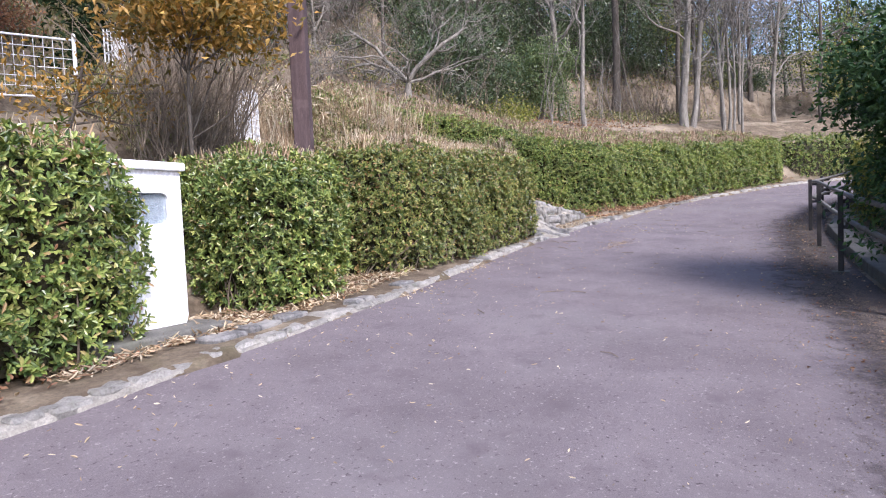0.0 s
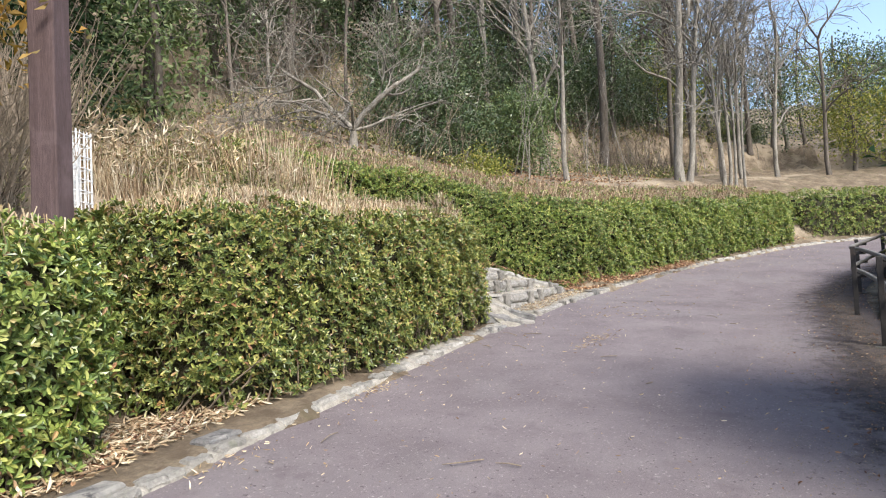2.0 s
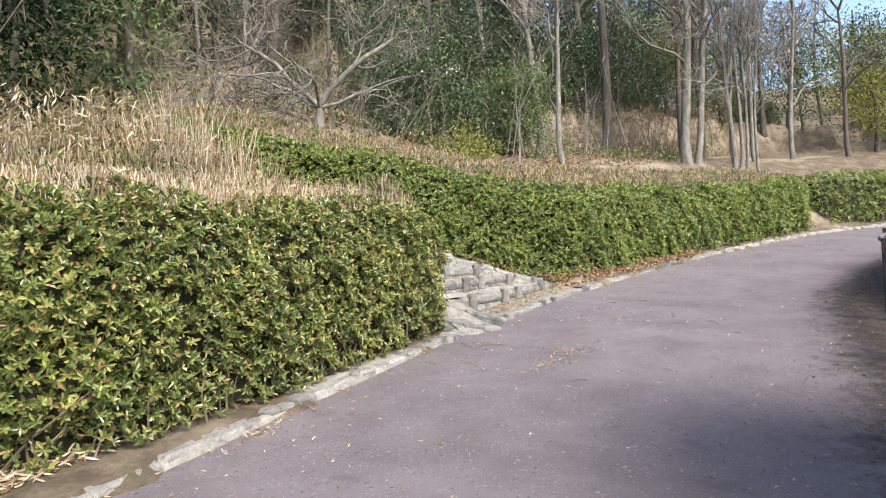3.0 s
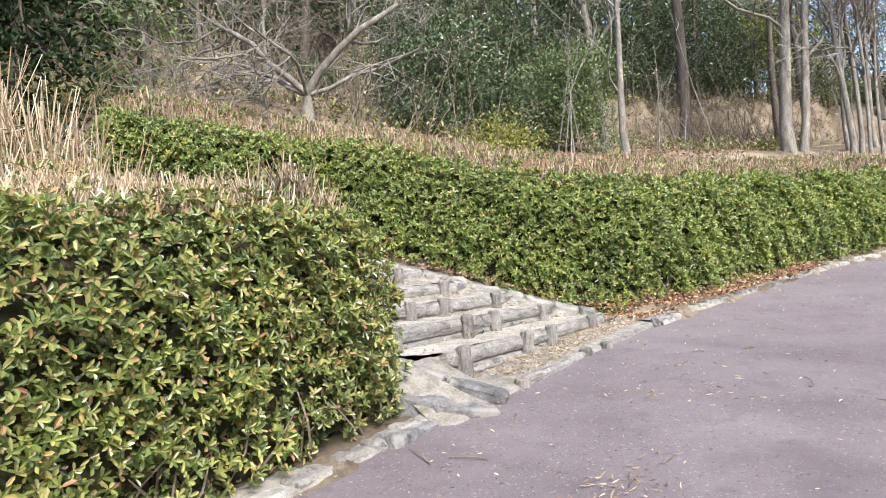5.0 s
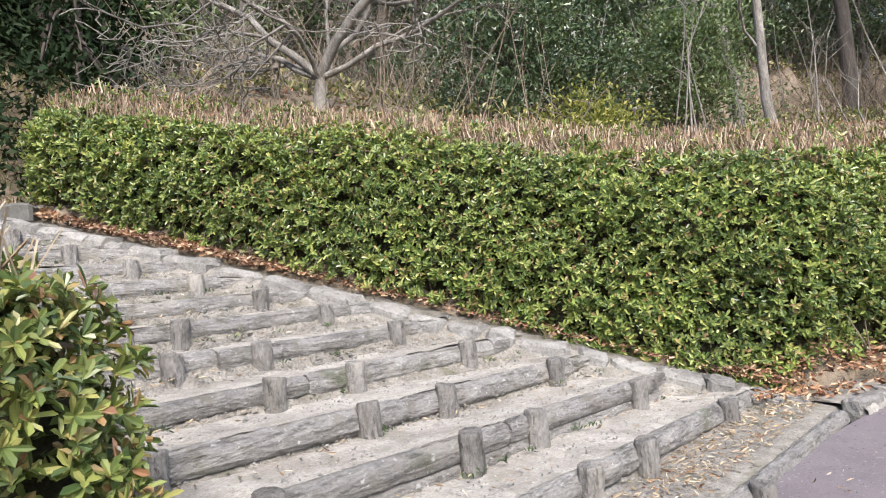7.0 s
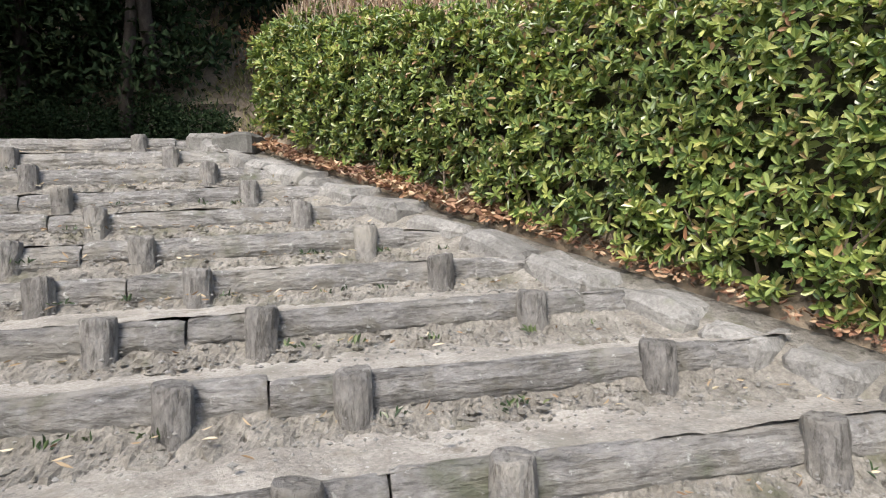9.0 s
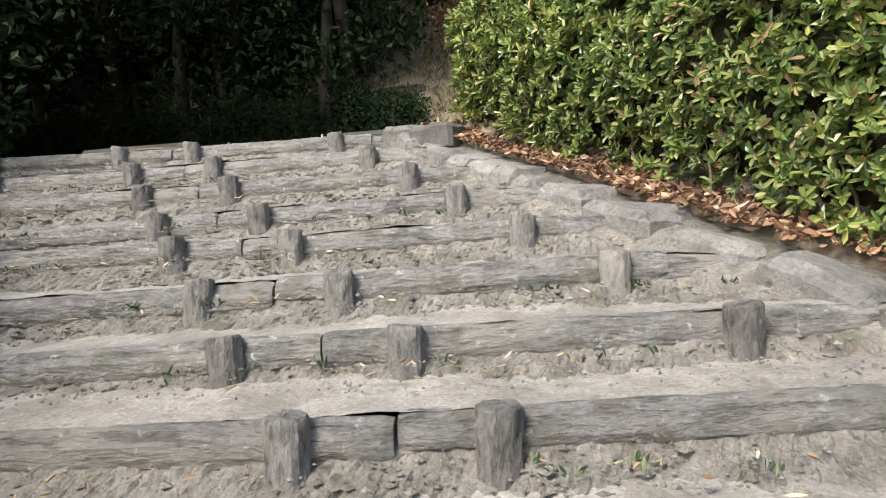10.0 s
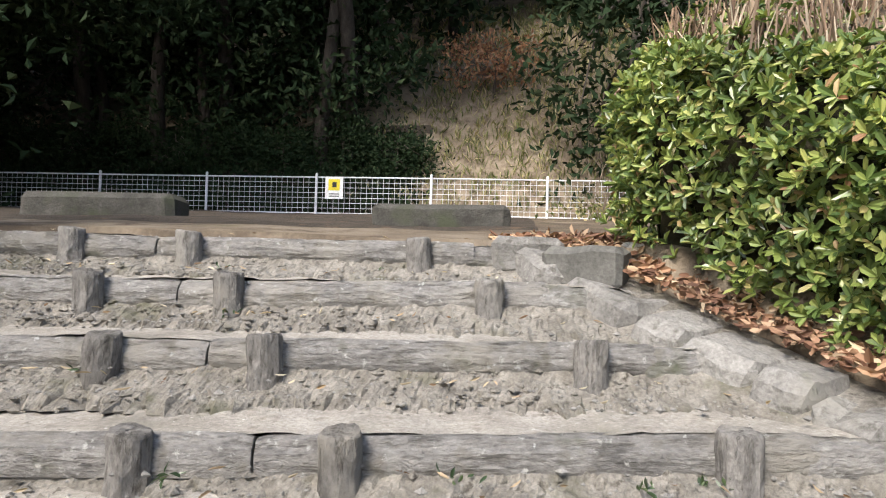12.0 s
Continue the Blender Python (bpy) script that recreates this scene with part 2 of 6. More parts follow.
M_AUTUMN = leaf_material("autumn_leaf", [(0.0, (0.09, 0.08, 0.02)), (0.4, (0.22, 0.145, 0.035)), (0.8, (0.36, 0.2, 0.05)), (1.0, (0.46, 0.3, 0.09))], 0.6, 0.3)
M_RUSSET = leaf_material("russet_leaf", [(0.0, (0.2, 0.09, 0.06)), (0.5, (0.38, 0.19, 0.12)), (1.0, (0.52, 0.32, 0.22))], 0.65, 0.3)
M_BAMBOO = leaf_material("dwarf_bamboo_leaf", [(0.0, (0.07, 0.09, 0.03)), (0.4, (0.14, 0.165, 0.06)), (0.7, (0.28, 0.26, 0.13)), (1.0, (0.45, 0.39, 0.25))], 0.6, 0.2, spec=0.25)
M_YELLOWGREEN = leaf_material("yellow_green_leaf", [(0.0, (0.1, 0.13, 0.03)), (0.5, (0.19, 0.21, 0.05)), (1.0, (0.33, 0.3, 0.09))], 0.55, 0.3)


# ---- helpers ----
def mesh_of(name, verts, faces, mat, smooth=False):
    me = bpy.data.meshes.new(name)
    me.from_pydata(verts if isinstance(verts, list) else verts.tolist(), [], faces if isinstance(faces, list) else faces.tolist())
    me.materials.append(mat)
    if smooth:
        me.polygons.foreach_set("use_smooth", [True] * len(me.polygons))
    me.update()
    return me


def empty(name, place, label, category, group="", kind=""):
    ob = new(name)
    ob.empty_display_size = 0.1
    ob.matrix_world = place if isinstance(place, Matrix) else Matrix.Translation(place)
    return tagged(ob, label, category, group, kind)


def child(name, me, parent, label="", kind=""):
    """A mesh in world coordinates, hung under a thing without moving it."""
    ob = new(name, me)
    ob.parent = parent
    if parent.parent is None:
        ob.matrix_parent_inverse = parent.matrix_basis.inverted()
    return tagged(ob, label, "", "", kind)


def part(name, bm, mat, parent=None, label="", smooth=False):
    me = bpy.data.meshes.new(name)
    bm.to_mesh(me)
    bm.free()
    me.materials.append(mat)
    if smooth:
        me.polygons.foreach_set("use_smooth", [True] * len(me.polygons))
    if parent is None:
        return tagged(new(name, me), label)
    return child(name, me, parent, label)


def box_bm(size, centre=(0, 0, 0), bevel=0.0, m=None, segments=2):
    bm = bmesh.new()
    bmesh.ops.create_cube(bm, size=1)
    bmesh.ops.scale(bm, vec=size, verts=bm.verts)
    if bevel:
        bmesh.ops.bevel(bm, geom=bm.edges[:], offset=bevel, segments=segments, profile=0.5, affect="EDGES")
    bmesh.ops.translate(bm, vec=centre, verts=bm.verts)
    if m is not None:
        bmesh.ops.transform(bm, matrix=m, verts=bm.verts)
    return bm


def smoothstep(a, b, x):
    t = np.clip((np.asarray(x, float) - a) / (b - a), 0, 1)
    return t * t * (3 - 2 * t)


def wobble(x, y, seed=0.0):
    """A cheap smooth unevenness, about -1 to 1."""
    x, y = np.asarray(x, float) + seed * 3.7, np.asarray(y, float) - seed * 1.9
    return (np.sin(1.3 * x + 0.7 * y) + np.sin(2.9 * y - 1.1 * x + 1) * 0.6 + np.sin(5.3 * x + 3.1 * y + 2) * 0.35 + np.sin(9.7 * y - 7.1 * x) * 0.22) / 1.9


def tube(pts, radii, sides=6):
    """Vertices and faces of a tapered tube through points."""
    pts, radii = np.asarray(pts, float), np.asarray(radii, float)
    n = len(pts)
    d = np.gradient(pts, axis=0)
    d /= np.linalg.norm(d, axis=1)[:, None] + 1e-9
    ref = np.where(np.abs(d[:, 2:3]) > 0.9, np.array([[1.0, 0, 0]]), np.array([[0, 0, 1.0]]))
    a = np.cross(d, ref)
    a /= np.linalg.norm(a, axis=1)[:, None] + 1e-9
    b = np.cross(d, a)
    ang = np.arange(sides) * 2 * np.pi / sides
    v = pts[:, None] + radii[:, None, None] * (np.cos(ang)[None, :, None] * a[:, None] + np.sin(ang)[None, :, None] * b[:, None])
    i = np.arange(n - 1)[:, None] * sides
    j = np.arange(sides)[None]
    k = (j + 1) % sides
    f = np.stack([i + j, i + k, i + sides + k, i + sides + j], -1).reshape(-1, 4)
    return v.reshape(-1, 3), f


class Bundle:
    """Gathers many pieces of vertices and quads or triangles into one mesh."""

    def __init__(self):
        self.v, self.f, self.n = [], [], 0

    def add(self, v, f):
        self.v.append(np.asarray(v, float))
        self.f.extend((np.asarray(f) + self.n).tolist())
        self.n += len(v)

    def mesh(self, name, mat, smooth=False):
        return mesh_of(name, np.concatenate(self.v), self.f, mat, smooth)


def leaves(rng, at, out, length, width, per=1, spread=0.9, curl=0.25, simple=False):
    """Folded leaves of two halves each at places `at`, standing off along `out`; per leaves at each place as a whorl."""
    at, out = np.repeat(at, per, 0), np.repeat(out, per, 0)
    n = len(at)
    d = out + rng.normal(size=(n, 3)) * spread
    d /= np.linalg.norm(d, axis=1)[:, None] + 1e-9
    s = np.cross(d, out + rng.normal(size=(n, 3)) * 0.5)
    s /= np.linalg.norm(s, axis=1)[:, None] + 1e-9
    up = np.cross(s, d)
    ln = length * rng.uniform(0.6, 1.25, (n, 1))
    wd = width * rng.uniform(0.7, 1.2, (n, 1))
    tip = at + d * ln - up * ln * curl * rng.uniform(-0.3, 1, (n, 1))
    lift = up * wd * 0.3
    if simple:
        mid = at + d * ln * 0.5 + lift
        v = np.stack([at, mid + s * wd * 0.55, tip, mid - s * wd * 0.55], 1).reshape(-1, 3)
        return v, np.arange(n)[:, None] * 4 + [[0, 1, 2, 3]]
    a1, a2 = at + d * ln * 0.3, at + d * ln * 0.68 - up * ln * curl * 0.25
    v = np.stack([at, a1 + s * wd * 0.42 + lift, a2 + s * wd * 0.46 + lift, tip, a2 - s * wd * 0.46 + lift, a1 - s * wd * 0.42 + lift], 1).reshape(-1, 3)
    i = np.arange(n)[:, None] * 6
    f = np.concatenate([i + [[0, 1, 2, 3]], i + [[0, 3, 4, 5]]], 1).reshape(-1, 4)
    return v, f


def whorls(rng, at, axis, length, width, per=6, droop=0.25):
    """Rosettes of leaves round shoot tips: `per` leaves fanning out from each place about its axis."""
    n = len(at)
    axis = axis + rng.normal(size=(n, 3)) * 0.35
    axis /= np.linalg.norm(axis, axis=1)[:, None]
    a = np.cross(axis, rng.normal(size=(n, 3)))
    a /= np.linalg.norm(a, axis=1)[:, None] + 1e-9
    b = np.cross(axis, a)
    ang = (np.arange(per)[None] + rng.uniform(-0.35, 0.35, (n, per))) * 2 * np.pi / per
    rise = rng.uniform(0.15, 1.5, (n, per))
    d = axis[:, None] * rise[..., None] + a[:, None] * np.cos(ang)[..., None] + b[:, None] * np.sin(ang)[..., None]
    d = (d / np.linalg.norm(d, axis=2)[..., None]).reshape(-1, 3)
    ax = np.repeat(axis, per, 0)
    s = np.cross(d, ax)
    s /= np.linalg.norm(s, axis=1)[:, None] + 1e-9
    up = np.cross(s, d)
    p = np.repeat(at, per, 0) + ax * rng.uniform(-0.012, 0.012, (n * per, 1))
    ln = length * rng.uniform(0.55, 1.2, (n * per, 1))
    wd = width * rng.uniform(0.75, 1.15, (n * per, 1))
    lift = up * wd * 0.22
    bend = ln * droop * rng.uniform(-0.2, 1, (n * per, 1))
    a1, a2, tip = p + d * ln * 0.36, p + d * ln * 0.8 - up * bend * 0.5, p + d * ln - up * bend
    v = np.stack([p, a1 + s * wd * 0.4 + lift, a2 + s * wd * 0.46 + lift, tip, a2 - s * wd * 0.46 + lift, a1 - s * wd * 0.4 + lift], 1).reshape(-1, 3)
    i = np.arange(n * per)[:, None] * 6
    return v, np.concatenate([i + [[0, 1, 2, 3]], i + [[0, 3, 4, 5]]], 1).reshape(-1, 4)


def lerp_path(pts, step):
    """Points every `step` metres along a polyline with softened corners."""
    p = np.asarray(pts, float)
    for _ in range(2):
        q = [p[0]]
        for a, b in zip(p[:-1], p[1:]):
            q += [a * 0.78 + b * 0.22, a * 0.22 + b * 0.78]
        p = np.array(q + [p[-1]])
    s = np.r_[0, np.cumsum(np.linalg.norm(np.diff(p, axis=0), axis=1))]
    t = np.linspace(0, s[-1], max(2, int(s[-1] / step) + 1))
    return np.stack([np.interp(t, s, p[:, k]) for k in range(p.shape[1])], 1)


# ---- the lie of the land ----
KERB = [(-60, -9.0), (-30, -3.9), (-16, -2.2), (-13.4, -1.93), (-10.5, -1.58), (-7.6, -1.08), (-4.1, -0.74), (-1.1, -0.62), (0.9, -0.55), (3.1, -0.87),
        (6.1, -1.5), (9.5, -2.55), (13.3, -3.8), (16.5, -5.6), (18.8, -8.5), (20.0, -13), (20.5, -30), (20.5, -80)]
FAR_SIDE = [(-60, -15.0), (-30, -9.6), (-15, -7.4), (-7.1, -6.1), (-3.7, -5.55), (-1.2, -5.3), (2.5, -5.2), (5, -5.6), (8, -6.7), (12, -9.0), (14.6, -12.5), (15.4, -20), (15.5, -80)]
STAIR = np.array([0.0, 0.0])                       # the last stake of the lowest step
LEFT = np.array([-0.993, -0.118])                  # along a step, away from the stone kerb
CLIMB = np.array([-0.4073, 0.4645])                # from one step to the next
UP = np.array([-0.118, 0.993])
RISE = 0.1975
STAIR_WIDTH = 3.95


def road_z(x, y):
    x, y = np.asarray(x, float), np.asarray(y, float)
    base = np.interp(x, [-60, -30, -15, -12.45, -9.94, -7.7, -5.26, -3.1, -1.2, 1, 10.65, 20, 40], [-3.4, -1.75, -0.83, -0.72, -0.63, -0.52, -0.37, -0.19, -0.09, -0.03, 0.9, 1.7, 2.2])
    return base + 0.06 * (np.clip(y, -8, 0) + 1)


def to_line(x, y, line):
    """Distance to a polyline, positive on its left, and the nearest point."""
    x, y = np.asarray(x, float), np.asarray(y, float)
    best, side, nx, ny = np.full(x.shape, 1e9), np.ones(x.shape), x * 0, y * 0
    for (ax, ay), (bx, by) in zip(line[:-1], line[1:]):
        dx, dy = bx - ax, by - ay
        t = np.clip(((x - ax) * dx + (y - ay) * dy) / (dx * dx + dy * dy), 0, 1)
        px, py = ax + t * dx, ay + t * dy
        d = np.hypot(x - px, y - py)
        near = d < best - 1e-9
        best = np.where(near, d, best)
        side = np.where(near, np.where(dx * (y - ay) - dy * (x - ax) >= 0, 1, -1), side)
        nx, ny = np.where(near, px, nx), np.where(near, py, ny)
    return best * side, nx, ny


def stair_coords(x, y):
    """How far up (in steps, 0 at the lowest) and how far from the stone kerb along the step."""
    up = (np.asarray(x) * UP[0] + np.asarray(y) * UP[1]) / (CLIMB @ UP)
    along = (np.asarray(x) - CLIMB[0] * up) * LEFT[0] + (np.asarray(y) - CLIMB[1] * up) * LEFT[1]
    return up, along


BANK = [(1.5, -0.45), (0.75, -0.1), (-4.75, 6.05), (-4.9, 7.4)]     # foot of the bank beside the stairs, downhill end first


def ground_z(x, y):
    x, y = np.asarray(x, float), np.asarray(y, float)
    d, nx, ny = to_line(x, y, KERB)
    df, fx, fy = to_line(x, y, FAR_SIDE)
    road = road_z(x, y)
    up, along = stair_coords(x, y)
    plateau = 2.62 + 0.085 * np.clip(y - 6, -1, 10) + 1.15 * np.clip(y - 16.7, 0, 4.5) + 0.85 * np.clip(y - 21.2, 0, 14) + 0.03 * wobble(x, y) + 0.12 * wobble(x * 1.4, y * 1.4, 6) * smoothstep(16.8, 18, y)
    # beside the lower hedge the bank keeps pace with the stairs
    rise = np.interp(d, [0, 1.5, 2.0, 3.0, 4.0, 6.0, 8.0, 40], [0.05, 0.12, 1.5, 2.3, 2.85, 3.4, 3.6, 8])
    hollow = np.interp(d, [0, 1.5, 2.0, 3.0, 3.6, 4.6, 6.0, 8.0, 40], [0.05, 0.12, 0.8, 1.6, 2.0, 2.8, 3.2, 3.5, 8])
    rise = hollow + (rise - hollow) * smoothstep(-7.9, -6.6, x)
    rise = rise * (1 - 0.14 * smoothstep(-9.8, -11.0, x) * smoothstep(1.5, 3, d))
    left = road_z(nx, ny) + rise + 0.03 * wobble(x, y, 2)
    near_stair = smoothstep(0.28, 0.1, along - STAIR_WIDTH)
    left = left * (1 - near_stair) + np.minimum(left, np.clip(up, -1, 12.4) * RISE + 0.3) * near_stair
    left = np.where(y > 5.0, np.minimum(left, plateau + 0.35 * np.clip(-x - 9, 0, 3)), left)
    # above the upper hedge
    ds, sx, sy = to_line(x, y, [(-4.9, 7.4), (-4.75, 6.05), (0.75, -0.1)])
    us, _ = stair_coords(sx, sy)
    zs = np.clip(us * RISE + 0.12, 0.05, 2.75)
    use_stair = np.abs(ds) < np.abs(d)
    dd = np.minimum(np.abs(ds), np.abs(d))
    ws = smoothstep(-1.5, 1.5, np.abs(d) - np.abs(ds)) * smoothstep(3.5, 7, dd)
    foot = np.where(use_stair, zs, road_z(nx, ny) + 0.08)
    foot = foot * (1 - 0.45 * ws * smoothstep(4, 10, dd))
    db = dd - 2.6 * ws + (0.55 * wobble(x * 0.7, y * 0.7, 7) + 0.25 * wobble(x * 2.1, y * 2.1, 3)) * smoothstep(6, 7.6, dd)
    prof = np.interp(np.where(dd < 6, dd, np.maximum(db, 4)), [0, 0.5, 1.0, 2.0, 2.6, 3.5, 8.6, 9.5, 11, 14, 18, 40, 120], [0, 0.15, 0.75, 1.95, 2.3, 2.75, 4.0, 5.7, 6.3, 7.9, 10.8, 26, 50])
    prof = np.minimum(prof, 2.75) + np.clip(prof - 2.75, 0, 99) * (1 - 0.5 * smoothstep(22, 33, x - 0.3 * np.clip(y, 0, 60)))
    right = foot + prof + 0.22 * wobble(x * 2.6, y * 2.6, 9) * smoothstep(6.5, 8, dd) * smoothstep(13, 11, dd) + 0.08 * wobble(x, y, 1) * smoothstep(2, 5, dd)
    w = 1 - (1 - smoothstep(-3.2, -0.8, x - 0.12 * (y - 6))) * smoothstep(4.6, 6.0, y)
    right = plateau * (1 - w) + right * w
    on_right = (ds > 0) & (d > -0.01)
    above = np.where(on_right, right, left)
    steps = np.clip(up, -1, 12.6) * RISE - 0.16
    inside = (along > -1.0) & (along < STAIR_WIDTH + 0.1) & (up > -1.2) & (up < 12.4)
    above = np.where(inside, np.minimum(steps, above), above)
    above = np.where((up >= 12.4) & ~on_right & (y > 4), plateau, above)
    below = np.interp(-d, [0, 0.3], [0.0, 0.0]) + road - 0.05
    off = np.clip(-df, 0, 200)
    side = road_z(fx, fy) - 0.02 - 0.10 * np.clip(off - 2.2, 0, 25) + 0.02 * wobble(x, y, 4)
    z = np.where(d > 0, above, np.where(df > 0, below, side))
    return z


def gz(x, y):
    return float(ground_z(np.array([x]), np.array([y]))[0])


def axis(near_lo, near_hi, step, far):
    mid = np.arange(near_lo, near_hi + 1e-6, step)
    grow = np.cumsum(np.geomspace(step * 1.5, far / 6, 26))
    return np.r_[(near_lo - grow)[::-1], mid, near_hi + grow]


gx, gy = axis(-18, 22, 0.2, 500), axis(-11, 19, 0.2, 500)
XX, YY = np.meshgrid(gx, gy)
ZZ = ground_z(XX, YY)
nxg, nyg = len(gx), len(gy)
ii = np.arange(nyg - 1)[:, None] * nxg + np.arange(nxg - 1)[None]
gf = np.stack([ii, ii + 1, ii + nxg + 1, ii + nxg], -1).reshape(-1, 4)
ground = tagged(new("ground", mesh_of("ground", np.stack([XX, YY, ZZ], -1).reshape(-1, 3), gf, M_EARTH, True)), "brown earth bank strewn with dry leaves and litter", "ground", "", "structure")

# the road: a strip between the two edges
lk, lf = lerp_path(KERB, 0.5), lerp_path(FAR_SIDE, 0.5)
n_across = 12


def along_line(line, t):
    s = np.r_[0, np.cumsum(np.linalg.norm(np.diff(line, axis=0), axis=1))]
    return np.stack([np.interp(t * s[-1], s, line[:, k]) for k in range(line.shape[1])], 1)


ta = np.linspace(0, 1, 420)
ka, fa = along_line(lk, ta), along_line(lf, ta)
acr = np.linspace(0, 1, n_across)[None, :, None]
rp = ka[:, None] * (1 - acr) + fa[:, None] * acr
rz = road_z(rp[..., 0], rp[..., 1]) + 0.012 * wobble(rp[..., 0] * 0.6, rp[..., 1] * 0.6, 5)
ri = np.arange(len(ta) - 1)[:, None] * n_across + np.arange(n_across - 1)[None]
rf = np.stack([ri, ri + n_across, ri + n_across + 1, ri + 1], -1).reshape(-1, 4)
tagged(new("road", mesh_of("road", np.concatenate([rp, rz[..., None]], -1).reshape(-1, 3), rf, M_ROAD, True)), "worn reddish-grey asphalt path with scattered litter", "road", "", "structure")

# ---- kerb stones along the road ----
rng = np.random.default_rng(3)


def stone_mesh(name, lx, ly, lz, mat, seed, rough=0.12):
    """A rough-hewn block about its own centre, standing on z = 0."""
    r = np.random.default_rng(seed)
    bm = box_bm((lx, ly, lz), (0, 0, lz / 2), min(lx, ly, lz) * 0.16, segments=1)
    bmesh.ops.subdivide_edges(bm, edges=[g for g in bm.edges if g.calc_length() > 0.3 * min(lx, ly, lz)], cuts=2, use_grid_fill=True)
    off = Vector(r.uniform(-50, 50, 3))
    small = min(lx, ly, lz)
    for v in bm.verts:
        v.co += noise.noise_vector(v.co * (1.3 / small) + off) * rough * small * 0.9 + noise.noise_vector(v.co * (4.0 / small) - off) * rough * small * 0.4
    me = bpy.data.meshes.new(name)
    bm.to_mesh(me)
    bm.free()
    me.materials.append(mat)
    return me


STONES = [stone_mesh("stone", 0.36, 0.17, 0.2, M_STONE, s) for s in range(7)]
kerb_line = lerp_path(KERB, 0.05)


def kerb_run(name, x0, x1, lift, label):
    """Kerb stones with mortar under them from x0 to x1."""
    pts = kerb_line[(kerb_line[:, 0] > x0) & (kerb_line[:, 0] < x1) & (kerb_line[:, 1] > -12)]
    holder = empty(name, (pts[0, 0], pts[0, 1], float(road_z(*pts[0]))), label, "kerb", "", "structure")
    b = Bundle()
    d = np.gradient(pts, axis=0)
    d /= np.linalg.norm(d, axis=1)[:, None]
    nrm = np.stack([-d[:, 1], d[:, 0]], 1)
    zr = road_z(pts[:, 0], pts[:, 1])
    cross = [(-0.02, -0.05), (-0.015, lift * 0.35), (0.02, lift * 0.75), (0.34, lift * 0.85), (0.5, lift * 0.6), (0.53, -0.1)]
    rows = np.stack([np.c_[pts + nrm * o + (rng.normal(size=(len(pts), 1)) * 0.006), zr + h + 0.006 * wobble(pts[:, 0] * 6, pts[:, 1] * 6)] for o, h in cross], 1)
    k = len(cross)
    i = np.arange(len(pts) - 1)[:, None] * k + np.arange(k - 1)[None]
    b.add(rows.reshape(-1, 3), np.stack([i, i + k, i + k + 1, i + 1], -1).reshape(-1, 4))
    child("mortar_bed", b.mesh("mortar_bed", M_MORTAR, True), holder)
    s = 0.0
    total = len(pts) * 0.05
    while s < total - 0.4:
        ln = rng.uniform(0.2, 0.4)
        j = min(int((s + ln / 2) / 0.05), len(pts) - 1)
        ob = child("stone", STONES[rng.integers(len(STONES))], holder)
        ob.matrix_parent_inverse = holder.matrix_basis.inverted()
        p = pts[j] + nrm[j] * 0.075
        ob.matrix_basis = Matrix.Translation((p[0], p[1], zr[j] - 0.2 + lift + rng.normal() * 0.008)) @ pose(0, 0, 0, rng.normal() * 2, rng.normal() * 2, math.degrees(math.atan2(d[j, 1], d[j, 0])) + rng.normal() * 2) @ Matrix.Diagonal((ln / 0.38, rng.uniform(0.85, 1.1), 1, 1))
        s += ln + 0.012
    return holder


kerb_run("kerb_lower", -24, -3.4, 0.06, "grey rough stone kerb bedded in mortar")
kerb_run("kerb_upper", 0.75, 19.5, 0.09, "pale rough stone kerb beside the hedge")


# ---- the log steps ----
def log_mesh(name, length, radius, seed, flat=0.75):
    """A moulded log about x, ridged and chipped along its length like old bark."""
    r = np.random.default_rng(seed)
    sides, rings = 22, 54
    ang = np.arange(sides) * 2 * np.pi / sides
    groove = 1 + 0.035 * r.normal(size=sides)
    off = Vector(r.uniform(-40, 40, 3))
    v = []
    for i in range(rings):
        t = i / (rings - 1)
        x = (t - 0.5) * length
        end = 1 - 0.12 * (abs(2 * t - 1) > 0.99)
        rad = []
        for a, g in zip(ang, groove):
            c = Vector((x * 2.2, math.cos(a) * 1.7, math.sin(a) * 1.7)) + off
            ridge = abs(noise.noise(Vector((x * 3.5, math.cos(a) * 4.5, math.sin(a) * 4.5)) - off))
            rad.append(radius * g * end * (1 + 0.05 * noise.noise(c) - 0.09 * max(0.0, 0.12 - ridge) / 0.12 + 0.045 * noise.noise(c * 5.0)))
        rad = np.array(rad)
        v.append(np.stack([np.full(sides, x), np.cos(ang) * rad * flat, np.sin(ang) * rad], 1))
    v = np.concatenate(v)
    i, j = np.arange(rings - 1)[:, None] * sides, np.arange(sides)[None]
    k = (j + 1) % sides
    f = np.stack([i + j, i + k, i + sides + k, i + sides + j], -1).reshape(-1, 4).tolist()
    f += [list(range(sides))[::-1], list(range((rings - 1) * sides, rings * sides))]
    return mesh_of(name, v, f, M_LOG, False)


